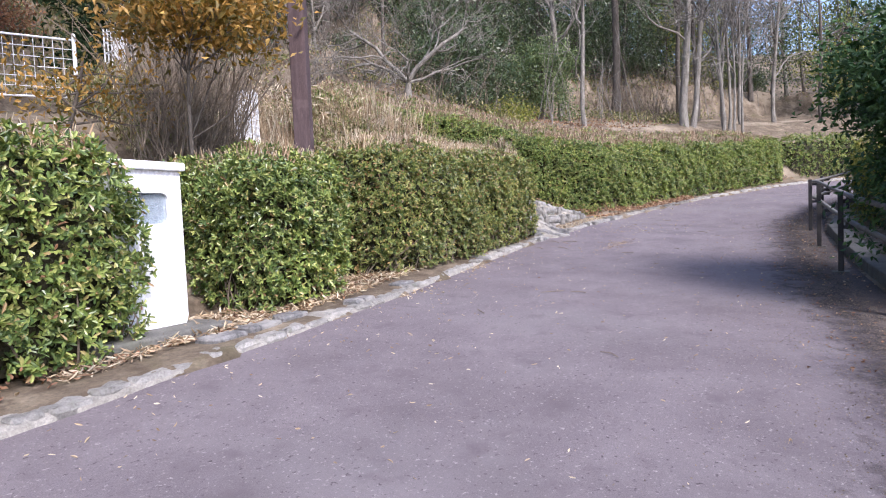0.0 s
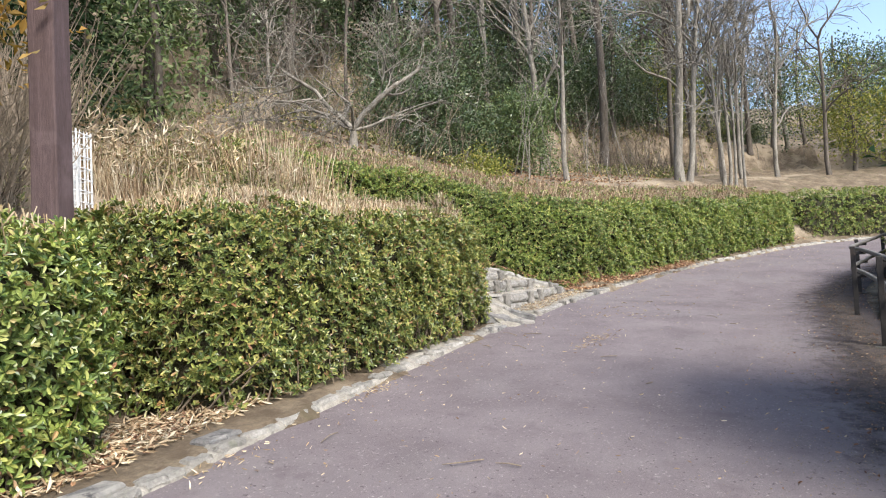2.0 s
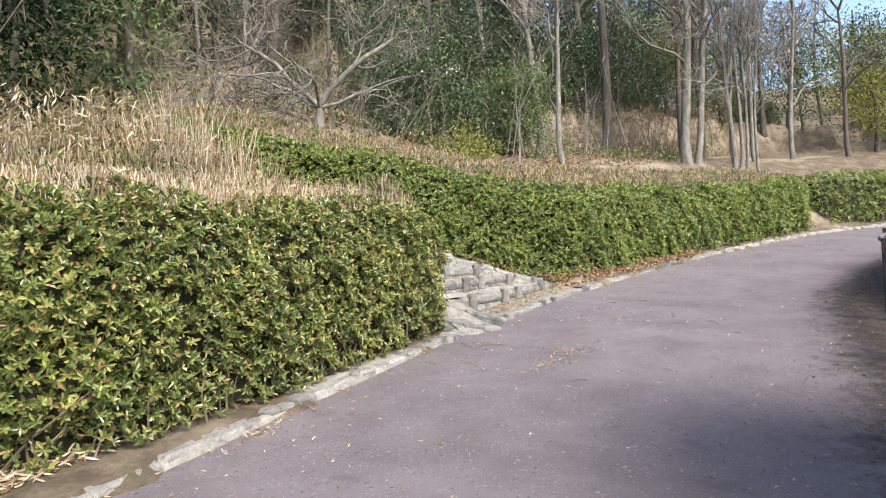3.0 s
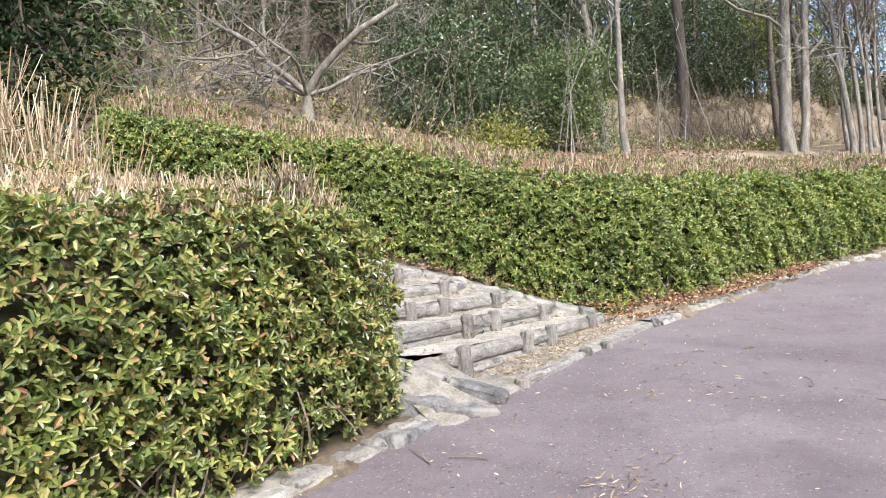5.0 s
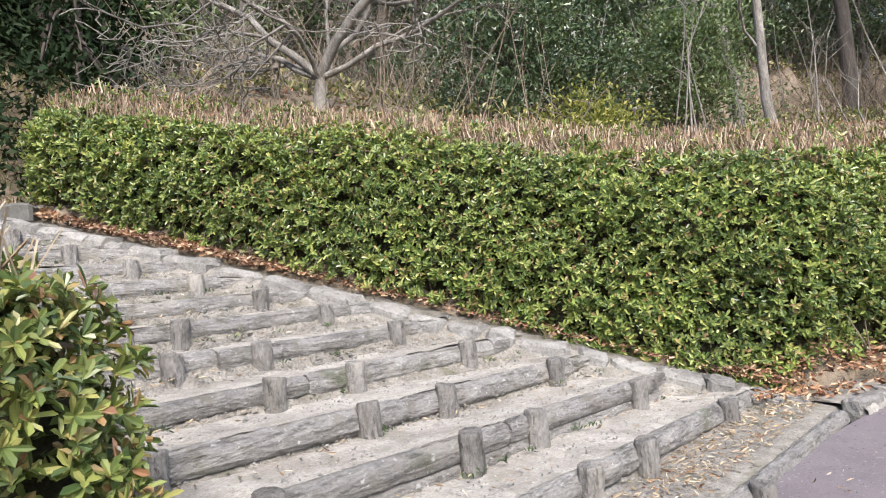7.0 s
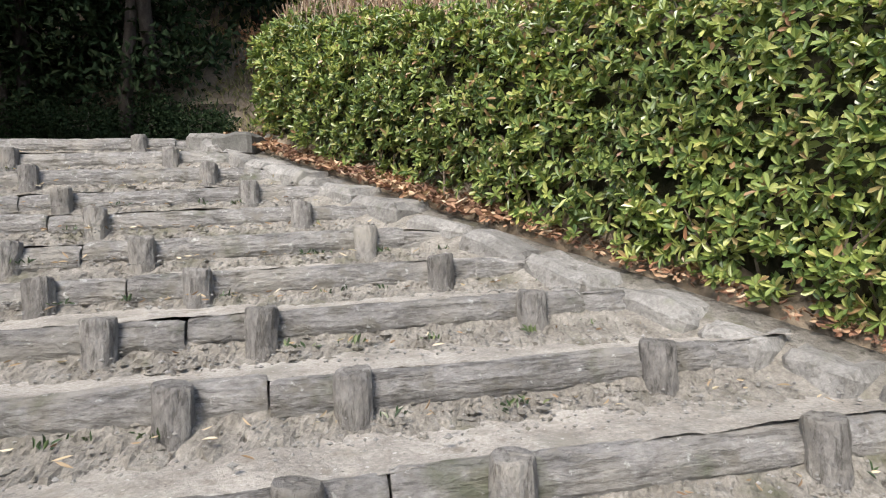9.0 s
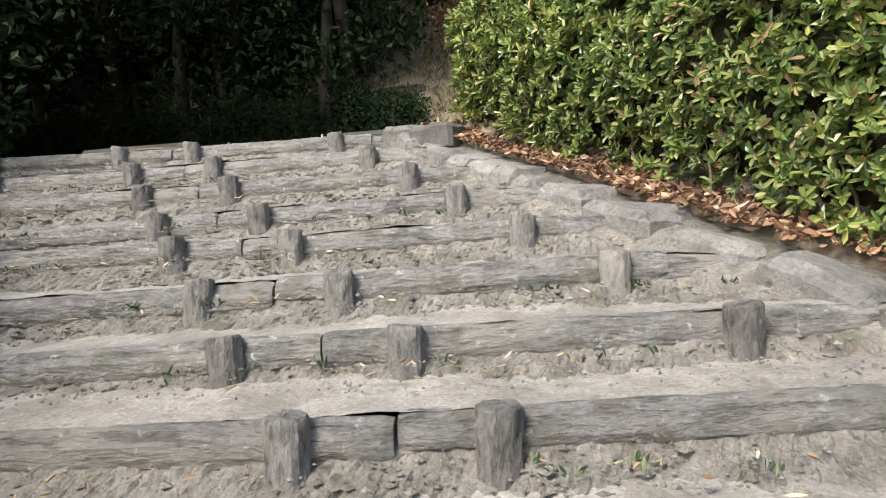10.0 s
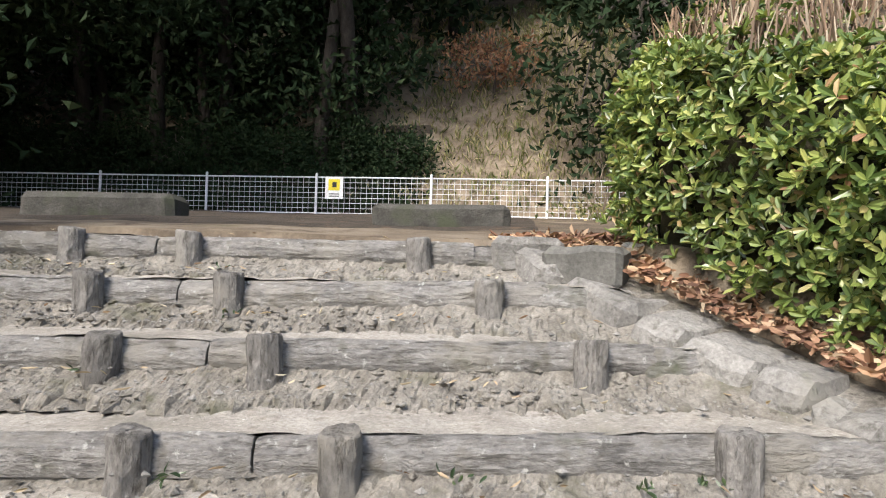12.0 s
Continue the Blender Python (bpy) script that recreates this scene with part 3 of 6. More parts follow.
def stake_mesh(name, height, radius, seed):
    """A round moulded stake with a rough bark and a worn flat top."""
    r = np.random.default_rng(seed)
    sides = 18
    ang = np.arange(sides) * 2 * np.pi / sides
    off = Vector(r.uniform(-40, 40, 3))
    zs = [0, 0.3, 0.45, 0.55, 0.65, 0.75, 0.85, 0.93, 0.975, 1.0, 1.005, 1.0]
    rs = [1.1, 1.06, 1.04, 1.02, 1.0, 1.0, 1.0, 1.0, 0.98, 0.9, 0.5, 0.0]
    slant = r.normal(size=2) * 0.06
    v = []
    for z, q in zip(zs, rs):
        for a in ang:
            c, s_ = math.cos(a), math.sin(a)
            bark = 1 + (0.14 * noise.noise(Vector((c * 2.6, s_ * 2.6, z * 3)) + off) + 0.07 * noise.noise(Vector((c * 6, s_ * 6, z * 9)) - off)) * (q > 0.6)
            rad = radius * q * bark
            v.append((c * rad, s_ * rad, z * height + (c * slant[0] + s_ * slant[1]) * rad * (z > 0.9) + 0.006 * noise.noise(Vector((c * 3, s_ * 3, z)) * 2 + off)))
    i, j = np.arange(len(zs) - 1)[:, None] * sides, np.arange(sides)[None]
    k = (j + 1) % sides
    return mesh_of(name, v, np.stack([i + j, i + k, i + sides + k, i + sides + j], -1).reshape(-1, 4).tolist(), M_STAKE, False)


LOGS = [log_mesh("log", 1.79, 0.08, 20 + s) for s in range(5)]
LOWER = [log_mesh("lower_log", 1.79, 0.072, 30 + s, 0.6) for s in range(4)]
SHORT = [log_mesh("short_log", 0.3, 0.078, 40 + s, 0.7) for s in range(3)]
SIDE = [log_mesh("side_log", 0.62, 0.078, 45 + s, 0.7) for s in range(3)]
STAKES = [stake_mesh("stake", 0.4, 0.069, 50 + s) for s in range(6)]
STEPS = 13
TURN = math.degrees(math.atan2(LEFT[1], LEFT[0]))
# each step: its first three stakes along it, how much higher it lies than an even flight, and its fall towards the open side
FLIGHT = [(0.02, 1.27, 1.87, 0.0, 0.005), (0.03, 1.28, 1.86, 0.0, 0.015), (0.0, 1.18, 1.8, -0.012, 0.01), (0.06, 1.16, 1.76, -0.004, -0.022), (0.0, 1.2, 1.81, -0.006, -0.02),
          (-0.02, 1.2, 1.82, -0.004, -0.026), (-0.045, 1.18, 1.86, -0.026, -0.04), (-0.06, 1.18, 1.86, -0.036, -0.036), (-0.04, 1.22, 1.87, -0.03, -0.03), (-0.03, 1.22, 1.88, -0.024, -0.058),
          (-0.02, 1.25, 1.92, -0.015, -0.027), (0.0, 1.24, 1.915, 0.008, -0.022), (0.0, 1.295, 1.965, 0.008, 0.006)]
RISER = [(0.0, -0.03), (0.05, -0.085), (0.08, -0.11), (0.11, -0.132), (0.145, -0.15), (0.2, -0.172), (0.27, -0.194), (0.35, -0.24)]


def step(k):
    """Step k, 0 the lowest: logs on edge held by stakes, and the trodden tread behind them."""
    d = STAIR + CLIMB * k
    s0, s1, s2, lift, fall = FLIGHT[k]
    top = RISE * (k + 1) - 0.012 + lift
    fall = fall / 1.87
    r = np.random.default_rng(100 + k)
    thing = empty("log_step", (d[0], d[1], top - 0.2), "weathered grey moulded-log step with stakes and sandy tread", "step", "log steps of the stairs")
    turn = TURN + r.normal() * 0.3
    tilt = -math.degrees(math.atan(fall))
    for n in range(2):
        along = 0.6 + 1.8 * n
        mid = d + LEFT * along + UP * 0.075
        for meshes, nm, dz in ((LOGS, "log", -0.085), (LOWER, "lower_log", -0.215)):
            ob = child(nm, meshes[r.integers(len(meshes))], thing)
            p = mid + UP * (0.018 if nm == "lower_log" and k > 1 else 0) + UP * r.normal() * (0.006 if k > 1 else 0.002)
            ob.matrix_basis = pose(p[0], p[1], top + dz + fall * along + r.normal() * 0.005, r.uniform(-25, 25), tilt + r.normal() * 0.3, turn + r.normal() * 0.4)
    for at in (s0, s1, s2, s2 + 1.2):
        p = d + LEFT * at
        ob = child("stake", STAKES[r.integers(len(STAKES))], thing)
        ob.matrix_basis = pose(p[0], p[1], top - 0.385 + fall * at + r.normal() * 0.004, r.normal() * 1.2, r.normal() * 1.2, r.uniform(0, 360))
    for dz in (-0.08, -0.21):
        p = d - LEFT * 0.4 + UP * (0.08 + r.normal() * 0.008)
        ob = child("short_log", SHORT[r.integers(len(SHORT))], thing)
        ob.matrix_basis = pose(p[0], p[1], top + dz - 0.01, r.uniform(-20, 20), r.normal() * 2, turn + r.normal() * 3)
    p = d + LEFT * 3.62 + UP * 0.08
    for dz in (-0.085, -0.21) if k else ():
        ob = child("side_log", SIDE[r.integers(len(SIDE))], thing)
        ob.matrix_basis = pose(p[0], p[1], top + dz + fall * 3.62, r.uniform(-20, 20), tilt, turn)
    # eroded earth before the logs
    na = 230
    a = np.linspace(-0.75, STAIR_WIDTH + 0.1, na)
    low = (0.04, 0.12, 0.35, 0.6)[k] if k < 4 else 0.9
    bury = 0.85 + 0.2 * wobble(a * 1.7, a * 0 + k, k) + 0.25 * smoothstep(0.7, -0.3, a)
    rows = []
    for n, (o, h) in enumerate(RISER):
        lump = 0.5 * wobble(a * 23, a * 0 + n * 1.7, k) + 0.6 * wobble(a * 61, a * 0 + n * 2.9, k + 2)
        q = d + LEFT * a[:, None] + UP * 0.1 - UP * (o * low * bury * (1 + 0.22 * lump))[:, None]
        rows.append(np.c_[q, top + fall * np.clip(a, 0, 4) + h - 0.012 + 0.009 * lump])
    nr = len(RISER)
    rows = np.stack(rows, 1)
    i = np.arange(na - 1)[:, None] * nr + np.arange(nr - 1)[None]
    child("earth_riser", mesh_of("earth_riser", rows.reshape(-1, 3), np.stack([i, i + nr, i + nr + 1, i + 1], -1).reshape(-1, 4), M_RISER, False), thing)
    # tread
    na, nb = 120, 14
    a, b = np.meshgrid(np.linspace(-0.75, STAIR_WIDTH + 0.1 if k else 3.25, na), np.linspace(0.062, (CLIMB @ UP) + 0.12 if k < STEPS - 1 else 1.3, nb))
    px, py = d[0] + LEFT[0] * a + UP[0] * b, d[1] + LEFT[1] * a + UP[1] * b
    shift = b / (CLIMB @ UP) * (CLIMB @ LEFT)
    px, py = px + LEFT[0] * shift, py + LEFT[1] * shift
    pz = top - 0.016 + fall * np.clip(a, 0, 4) + 0.011 * wobble(px * 3, py * 3, k) + 0.006 * wobble(px * 11, py * 11, k) + 0.003 * wobble(px * 31, py * 31, k) + 0.014 * smoothstep(0.28, 0.55, b)
    i = np.arange(nb - 1)[:, None] * na + np.arange(na - 1)[None]
    f = np.stack([i, i + na, i + na + 1, i + 1], -1).reshape(-1, 4)
    child("tread", mesh_of("tread", np.stack([px, py, pz], -1).reshape(-1, 3), f, M_DIRT, True), thing, "pale trodden sandy tread")
    return thing


for k in range(STEPS):
    step(k)

# sill log and stubs at the road
sill = empty("sill_log", (-1.9, -0.62, -0.15), "grey half-buried sill log with stubs at the road edge", "log")
for n, (x, y) in enumerate(((-2.0, -0.72), (-0.25, -0.56))):
    ob = child("log", LOGS[n], sill)
    ob.matrix_basis = pose(x, y, float(road_z(x, y)) - 0.025, 0, -2.5, 5.5)
for n, (x, y) in enumerate(((-2.85, -0.82), (-1.47, -0.68), (-1.07, -0.72))):
    ob = child("stub", STAKES[n], sill)
    ob.matrix_basis = pose(x, y, float(road_z(x, y)) - 0.33, 0, 0, 40 * n)
na, nb = 50, 8
a, b = np.meshgrid(np.linspace(-0.95, 4.05, na), np.linspace(-0.56, 0.12, nb))
px, py = LEFT[0] * a + UP[0] * b, LEFT[1] * a + UP[1] * b
pz = road_z(px, py) + 0.01 * wobble(px * 4, py * 4) - 0.05 + 0.085 * smoothstep(-0.56, -0.44, b) * smoothstep(4.05, 3.9, a) + 0.01 * smoothstep(-0.4, 0, b) + 0.3 * smoothstep(-0.5, 0.12, b) * smoothstep(3.0, 3.5, a)
i = np.arange(nb - 1)[:, None] * na + np.arange(na - 1)[None]
tagged(new("trodden_earth", mesh_of("trodden_earth", np.stack([px, py, pz], -1).reshape(-1, 3), np.stack([i, i + na, i + na + 1, i + 1], -1).reshape(-1, 4), M_RISER, True)), "trodden sandy earth with straw before the lowest step", "earth", "", "structure")

# stone kerb up the side of the stairs
side_kerb = empty("stair_kerb", (0.4, -0.1, 0.1), "pale rough stone kerb climbing beside the log steps", "kerb", "", "structure")
side_stones = [stone_mesh("stone", 0.5, 0.3, 0.34, M_STONE, 70 + s, 0.13) for s in range(6)]
slope = math.degrees(math.atan2(RISE, float(np.linalg.norm(CLIMB))))
head = math.degrees(math.atan2(CLIMB[1], CLIMB[0]))
s = -0.55
while s < 13.0:
    ln = rng.uniform(0.2, 0.5)
    mid = s + ln / 2 / 0.618
    p = STAIR + CLIMB * mid - LEFT * 0.72
    ob = child("stone", side_stones[rng.integers(6)], side_kerb)
    z = RISE * (min(mid, 12.3) + 1) - 0.42
    ob.matrix_basis = Matrix.Translation((p[0], p[1], z + rng.normal() * 0.012)) @ pose(0, 0, 0, rng.normal() * 1.2, (-slope if mid < 12.3 else -4) + rng.normal() * 3.0, head + rng.normal() * 4) @ Matrix.Diagonal((ln / 0.5, rng.uniform(1.1, 1.35), 1, 1))
    s += (ln + 0.01) / 0.618
b = Bundle()
ks = np.arange(-0.9, 13.4, 0.25)
rows = []
for o, h in ((-0.42, -0.35), (-0.42, -0.16), (-0.62, -0.105), (-0.95, -0.09), (-1.05, -0.4)):
    q = STAIR + CLIMB * ks[:, None] + LEFT * o
    rows.append(np.c_[q, RISE * (np.minimum(ks, 12.3) + 1) + h + 0.012 * wobble(q[:, 0] * 5, q[:, 1] * 5)])
rows = np.stack(rows, 1)
i = np.arange(len(ks) - 1)[:, None] * 5 + np.arange(4)[None]
b.add(rows.reshape(-1, 3), np.stack([i, i + 5, i + 6, i + 1], -1).reshape(-1, 4))
child("mortar_bed", b.mesh("mortar_bed", M_RISER, True), side_kerb)


# ---- hedges ----
def hedge(path, tops, depth, back_rise, label, seed, density=420, leaf=0.05, stalks=1.0, bulge=0.08, width_leaf=None, base=None, top_leaf=0.5, deep=None, mat=None, core_end=1.0, thin=None, inner=0.3):
    """A clipped hedge along `path` (its foot, hedge on the left of the way), its top at the heights `tops` along the path, going back `depth`."""
    r = np.random.default_rng(seed)
    p = lerp_path(path, 0.12)
    n = len(p)
    s = np.linspace(0, 1, n)
    d = np.gradient(p, axis=0)
    d /= np.linalg.norm(d, axis=1)[:, None] + 1e-9
    for _ in range(6):
        d[1:-1] = (d[:-2] + d[1:-1] * 2 + d[2:]) / 4
    inn = np.stack([-d[:, 1], d[:, 0]], 1)
    inn /= np.linalg.norm(inn, axis=1)[:, None]
    top = np.interp(s, [t for t, _ in tops], [z for _, z in tops])
    bz = ground_z(p[:, 0], p[:, 1]) if base is None else np.interp(s, [t for t, _ in base], [z for _, z in base])
    prof = np.array([(0.06, 0.02), (0.0, 0.15), (-0.4, 0.4), (-0.55, 0.6), (-0.2, 0.8), (0.6, 0.92), (1.7, 0.985), (3.0, 1.0)])
    share = np.interp(s, [t for t, _ in deep], [z for _, z in deep]) if deep else np.ones(n)
    offs = list(prof[:, 0] * bulge) + list(np.linspace(prof[-1, 0] * bulge + 0.15, depth, 6)) + [depth + 0.05]
    frac = list(prof[:, 1]) + [1.0] * 6 + [0.1]
    m = len(offs)
    back = back_rise * np.minimum(1, np.minimum(s, 1 - s) * 7)
    grid = np.zeros((n, m, 3))
    for k in range(m):
        o = offs[k] * (share if k > 7 else 1) + (0.05 * wobble(p[:, 0] * 2.3 + k, p[:, 1] * 2.3 + k * 0.7, seed) if 0 < k < 8 else 0)
        grid[:, k, :2] = p + inn * np.reshape(o, (-1, 1))
        grid[:, k, 2] = bz + (top - bz) * frac[k] + (back * min(k - 7, 6) / 6 if k > 7 and k < m - 1 else 0) + 0.045 * wobble(grid[:, k, 0] * 1.7, grid[:, k, 1] * 1.7, seed + 3) * (frac[k] > 0.7)
    mid = n // 2
    thing = empty("hedge", (p[mid, 0], p[mid, 1], bz[mid]), label, "hedge", "clipped hedges")
    i = np.arange(n - 1)[:, None] * m + np.arange(m - 1)[None]
    quads = np.stack([i, i + m, i + m + 1, i + 1], -1)
    # dark sheet for the shaded woody inside, a little within the leaf surface
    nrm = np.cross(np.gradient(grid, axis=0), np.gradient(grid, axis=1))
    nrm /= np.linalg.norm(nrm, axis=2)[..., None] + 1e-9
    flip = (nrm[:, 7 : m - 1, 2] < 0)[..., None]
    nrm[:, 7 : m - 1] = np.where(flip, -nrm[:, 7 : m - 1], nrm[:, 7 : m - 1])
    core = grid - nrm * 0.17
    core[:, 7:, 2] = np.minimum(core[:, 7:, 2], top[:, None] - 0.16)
    child("woody_core", mesh_of("woody_core", core.reshape(-1, 3), quads[: int((n - 1) * core_end)].reshape(-1, 4), M_CORE, True), thing, "dark sheet standing for shaded stems inside")
    # places over the surface, by area
    a, bb, c, dd = grid[:-1, :-1], grid[1:, :-1], grid[1:, 1:], grid[:-1, 1:]
    area = np.linalg.norm(np.cross(bb - a, dd - a), axis=2)
    zone = np.tile(np.arange(m - 1)[None], (n - 1, 1))
    weight = area * np.where(zone >= 7, top_leaf, np.where(zone < 1, 0.6, 1.0))
    weight[:, -1] *= 0.7
    if thin:
        weight *= np.interp(s[:-1], [t for t, _ in thin], [z for _, z in thin])[:, None]
    count = int(weight.sum() * density)
    pick = r.choice(weight.size, count, p=(weight / weight.sum()).ravel())
    u, v = r.random((count, 1)), r.random((count, 1))

    def spot(pick, u, v):
        A, B, C, D = (q.reshape(-1, 3)[pick] for q in (a, bb, c, dd))
        return A * (1 - u) * (1 - v) + B * u * (1 - v) + C * u * v + D * (1 - u) * v, nrm[:-1, :-1].reshape(-1, 3)[pick]

    at, out = spot(pick, u, v)
    clump = 0.05 * wobble(at[:, 0] * 9, at[:, 2] * 9 + at[:, 1] * 7, seed) + 0.06 * wobble(at[:, 0] * 3.1 + at[:, 1] * 2, at[:, 2] * 3.7 + at[:, 1] * 2.3, seed + 1)
    at = at + out * ((0.06 - inner * r.random((count, 1)) ** 1.3) + clump[:, None])
    out = out * 0.8 + np.array([0, 0, 0.45])
    grown = np.ones((count, 1))
    if thin:
        grown = 1 / np.sqrt(np.interp(s[pick // weight.shape[1]], [t for t, _ in thin], [z for _, z in thin]))[:, None].clip(0.4, 1)
    grown = np.repeat(grown, 6, 0)
    lv, lf_ = whorls(r, at, out, leaf * grown, (width_leaf or leaf * 0.37) * grown, 6)
    child("foliage", mesh_of("foliage", lv, lf_, mat or M_HEDGE), thing, "small glossy green and yellow-green leaves", "stuff")
    # clipped dry stalks standing on the top
    if stalks:
        wt = area * ((zone >= 6) & (zone < m - 2))
        cnt = int(wt.sum() * 170 * stalks)
        pk = r.choice(wt.size, cnt, p=(wt / wt.sum()).ravel())
        at, _ = spot(pk, r.random((cnt, 1)), r.random((cnt, 1)))
        sv, sf = stalk_set(r, at - [0, 0, 0.06], 0.2, 0.007 if seed != 3 else 0.0045, 0.35)
        child("dry_top", mesh_of("dry_top", sv, sf, M_DRYTOP if seed == 4 else M_STRAW), thing, "pale clipped dry stems on the top", "stuff")
    # bare stems near the foot
    B = Bundle()
    for _ in range(int(n * 0.12 * 9)):
        j = r.integers(1, n - 1)
        p0 = np.r_[p[j] + inn[j] * r.uniform(0.0, 0.25), bz[j] - 0.03]
        p1 = np.r_[p[j] + inn[j] * r.uniform(-0.05, 0.2) + d[j] * r.normal() * 0.18, bz[j] + r.uniform(0.3, 0.6)]
        md = (p0 + p1) / 2 + r.normal(size=3) * 0.04
        B.add(*tube([p0, md, p1], [0.011, 0.009, 0.004], 4))
    child("stem_tangle", B.mesh("stem_tangle", M_TWIG), thing, "bare brown stems at the foot", "stuff")
    return thing


def stalk_set(r, at, height, width, lean):
    """Thin upright stalks, each a three-sided sliver."""
    n = len(at)
    d = np.c_[r.normal(size=(n, 2)) * lean, np.ones(n)]
    d /= np.linalg.norm(d, axis=1)[:, None]
    h = height * r.uniform(0.3, 1.3, (n, 1))
    ang = r.uniform(0, 6.28, n)
    s1 = np.stack([np.cos(ang), np.sin(ang), 0 * ang], 1) * width * r.uniform(0.6, 1.5, (n, 1))
    s2 = np.stack([-np.sin(ang), np.cos(ang), 0 * ang], 1) * width
    tip = at + d * h
    v = np.stack([at - s1, at + s1, at + s2, tip - s1 * 0.6, tip + s1 * 0.6, tip + s2 * 0.6], 1).reshape(-1, 3)
    i = np.arange(n)[:, None] * 6
    f = np.concatenate([i + [[0, 1, 4, 3]], i + [[1, 2, 5, 4]], i + [[2, 0, 3, 5]]], 1).reshape(-1, 4)
    return v, f


hedge([(-19, -0.3), (-18.8, -1.7), (-15.5, -1.5), (-13.2, -1.3), (-12.72, -1.15), (-12.65, -0.6), (-12.75, 0.4)], [(0, 0.75), (0.5, 0.92), (1, 0.92)], 1.2, 0.15, "clipped green hedge beside the white cabinet", 1, 450, 0.07, thin=[(0, 0.1), (0.45, 0.2), (0.6, 1), (1, 1)])
hedge([(-11.45, 0.6), (-11.42, -0.75), (-11.2, -1.05), (-10.2, -0.95), (-9.85, -0.7), (-9.75, 0.5)], [(0, 0.98), (1, 0.98)], 1.0, 0.15, "clipped green hedge beside a brown post", 2, 580, 0.07)
hedge([(-9.35, 1.0), (-9.4, -0.1), (-9.05, -0.7), (-8.3, -0.88), (-6.2, -0.68), (-4.5, -0.62), (-4.0, -0.46), (-4.15, -0.05), (-4.75, 0.62), (-5.4, 0.95), (-6.0, 0.8)],
      [(0, 1.25), (0.18, 1.28), (0.6, 1.36), (0.74, 1.38), (0.82, 1.4), (1, 1.5)], 1.3, 0.25, "long clipped hedge topped with dry stems, at the stairs", 3, 640, 0.062, stalks=6.0, bulge=0.12, top_leaf=0.25, mat=M_BRONZE, deep=[(0, 1), (0.6, 1), (0.75, 0.5), (0.85, 0.3), (1, 0.3)], core_end=0.8, thin=[(0, 0.3), (0.15, 1), (1, 1)])
hedge([(-2.3, 6.65), (-3.35, 6.35), (-3.86, 5.7), (-3.3, 5.02), (-2.22, 3.87), (-0.64, 1.98), (0.55, 0.6), (1.2, -0.14), (2.2, -0.48), (6.0, -1.31), (9.4, -2.36), (12.9, -3.5), (13.8, -3.0), (14.0, -2.0)],
      [(0, 3.75), (0.08, 3.75), (0.165, 3.2), (0.27, 2.68), (0.36, 2.22), (0.41, 2.1), (0.61, 2.27), (0.78, 2.52), (0.93, 2.82), (1, 2.82)], 1.6, 0.55,
      "long clipped hedge with dry brown top beside stairs and path", 4, 560, 0.07, inner=0.22, stalks=2.6, bulge=0.09, top_leaf=0.22, thin=[(0, 0.85), (0.06, 1), (0.42, 1), (0.6, 0.75), (1, 0.5)], deep=[(0, 0.35), (0.1, 0.5), (0.2, 1), (1, 1)])
hedge([(14.6, -2.9), (14.5, -3.9), (15.3, -4.5), (17.2, -6.0), (18.3, -7.6), (18.9, -7.4)], [(0, 2.9), (1, 3.1)], 1.2, 0.2, "rounded clipped hedge where the path bends", 5, 110, 0.1, stalks=0)
hedge([(-8.5, -8.3), (-7, -7.35), (-3, -6.7), (1, -6.05), (3.2, -5.85), (5.5, -6.25), (8.5, -7.6), (10.5, -9.2), (10.5, -10.5)][::-1], [(0, 2.2), (0.35, 1.75), (0.6, 1.45), (1, 0.75)], 1.0, 0.1, "yellowing clipped hedge behind the handrail", 6, 90, 0.08, stalks=0.6, mat=M_YELLOWGREEN)


# ---- trees ----
def grow(r, B, p, d, length, rad, level, top_level, spread, up_pull, tips, sides, least=0.009):
    """A branch and its branches in turn, into the bundle B."""
    n = 6 if level < 2 else 4
    pts, q, dd = [np.array(p)], np.array(p, float), np.array(d, float)
    for _ in range(n - 1):
        dd = dd + r.normal(size=3) * (0.3 if level else 0.06) + np.array([0, 0, up_pull])
        dd /= np.linalg.norm(dd)
        q = q + dd * length / (n - 1)
        pts.append(q.copy())
    B.add(*tube(pts, np.maximum(np.linspace(rad, rad * (0.55 if level < top_level else 0.3), n), least), max(3, sides - level * 2)))
    if level >= top_level:
        tips.append(pts[-1])
        return
    kids = r.integers(4, 7)
    for c in range(kids):
        f = r.uniform(0.35, 1.0) if level else r.uniform(0.45, 1.0)
        if c == 0:
            f = 1.0
        j = f * (n - 1)
        a = int(min(j, n - 2))
        start = pts[a] * (1 - (j - a)) + pts[a + 1] * (j - a)
        side = r.normal(size=3)
        side -= dd * (side @ dd)
        side /= np.linalg.norm(side)
        nd = dd * r.uniform(0.5, 1.0) + side * spread * r.uniform(0.6, 1.3)
        nd /= np.linalg.norm(nd)
        grow(r, B, start, nd, length * r.uniform(0.45, 0.75), rad * (1 - 0.45 * f) * r.uniform(0.45, 0.7), level + 1, top_level, spread, up_pull, tips, sides, least)


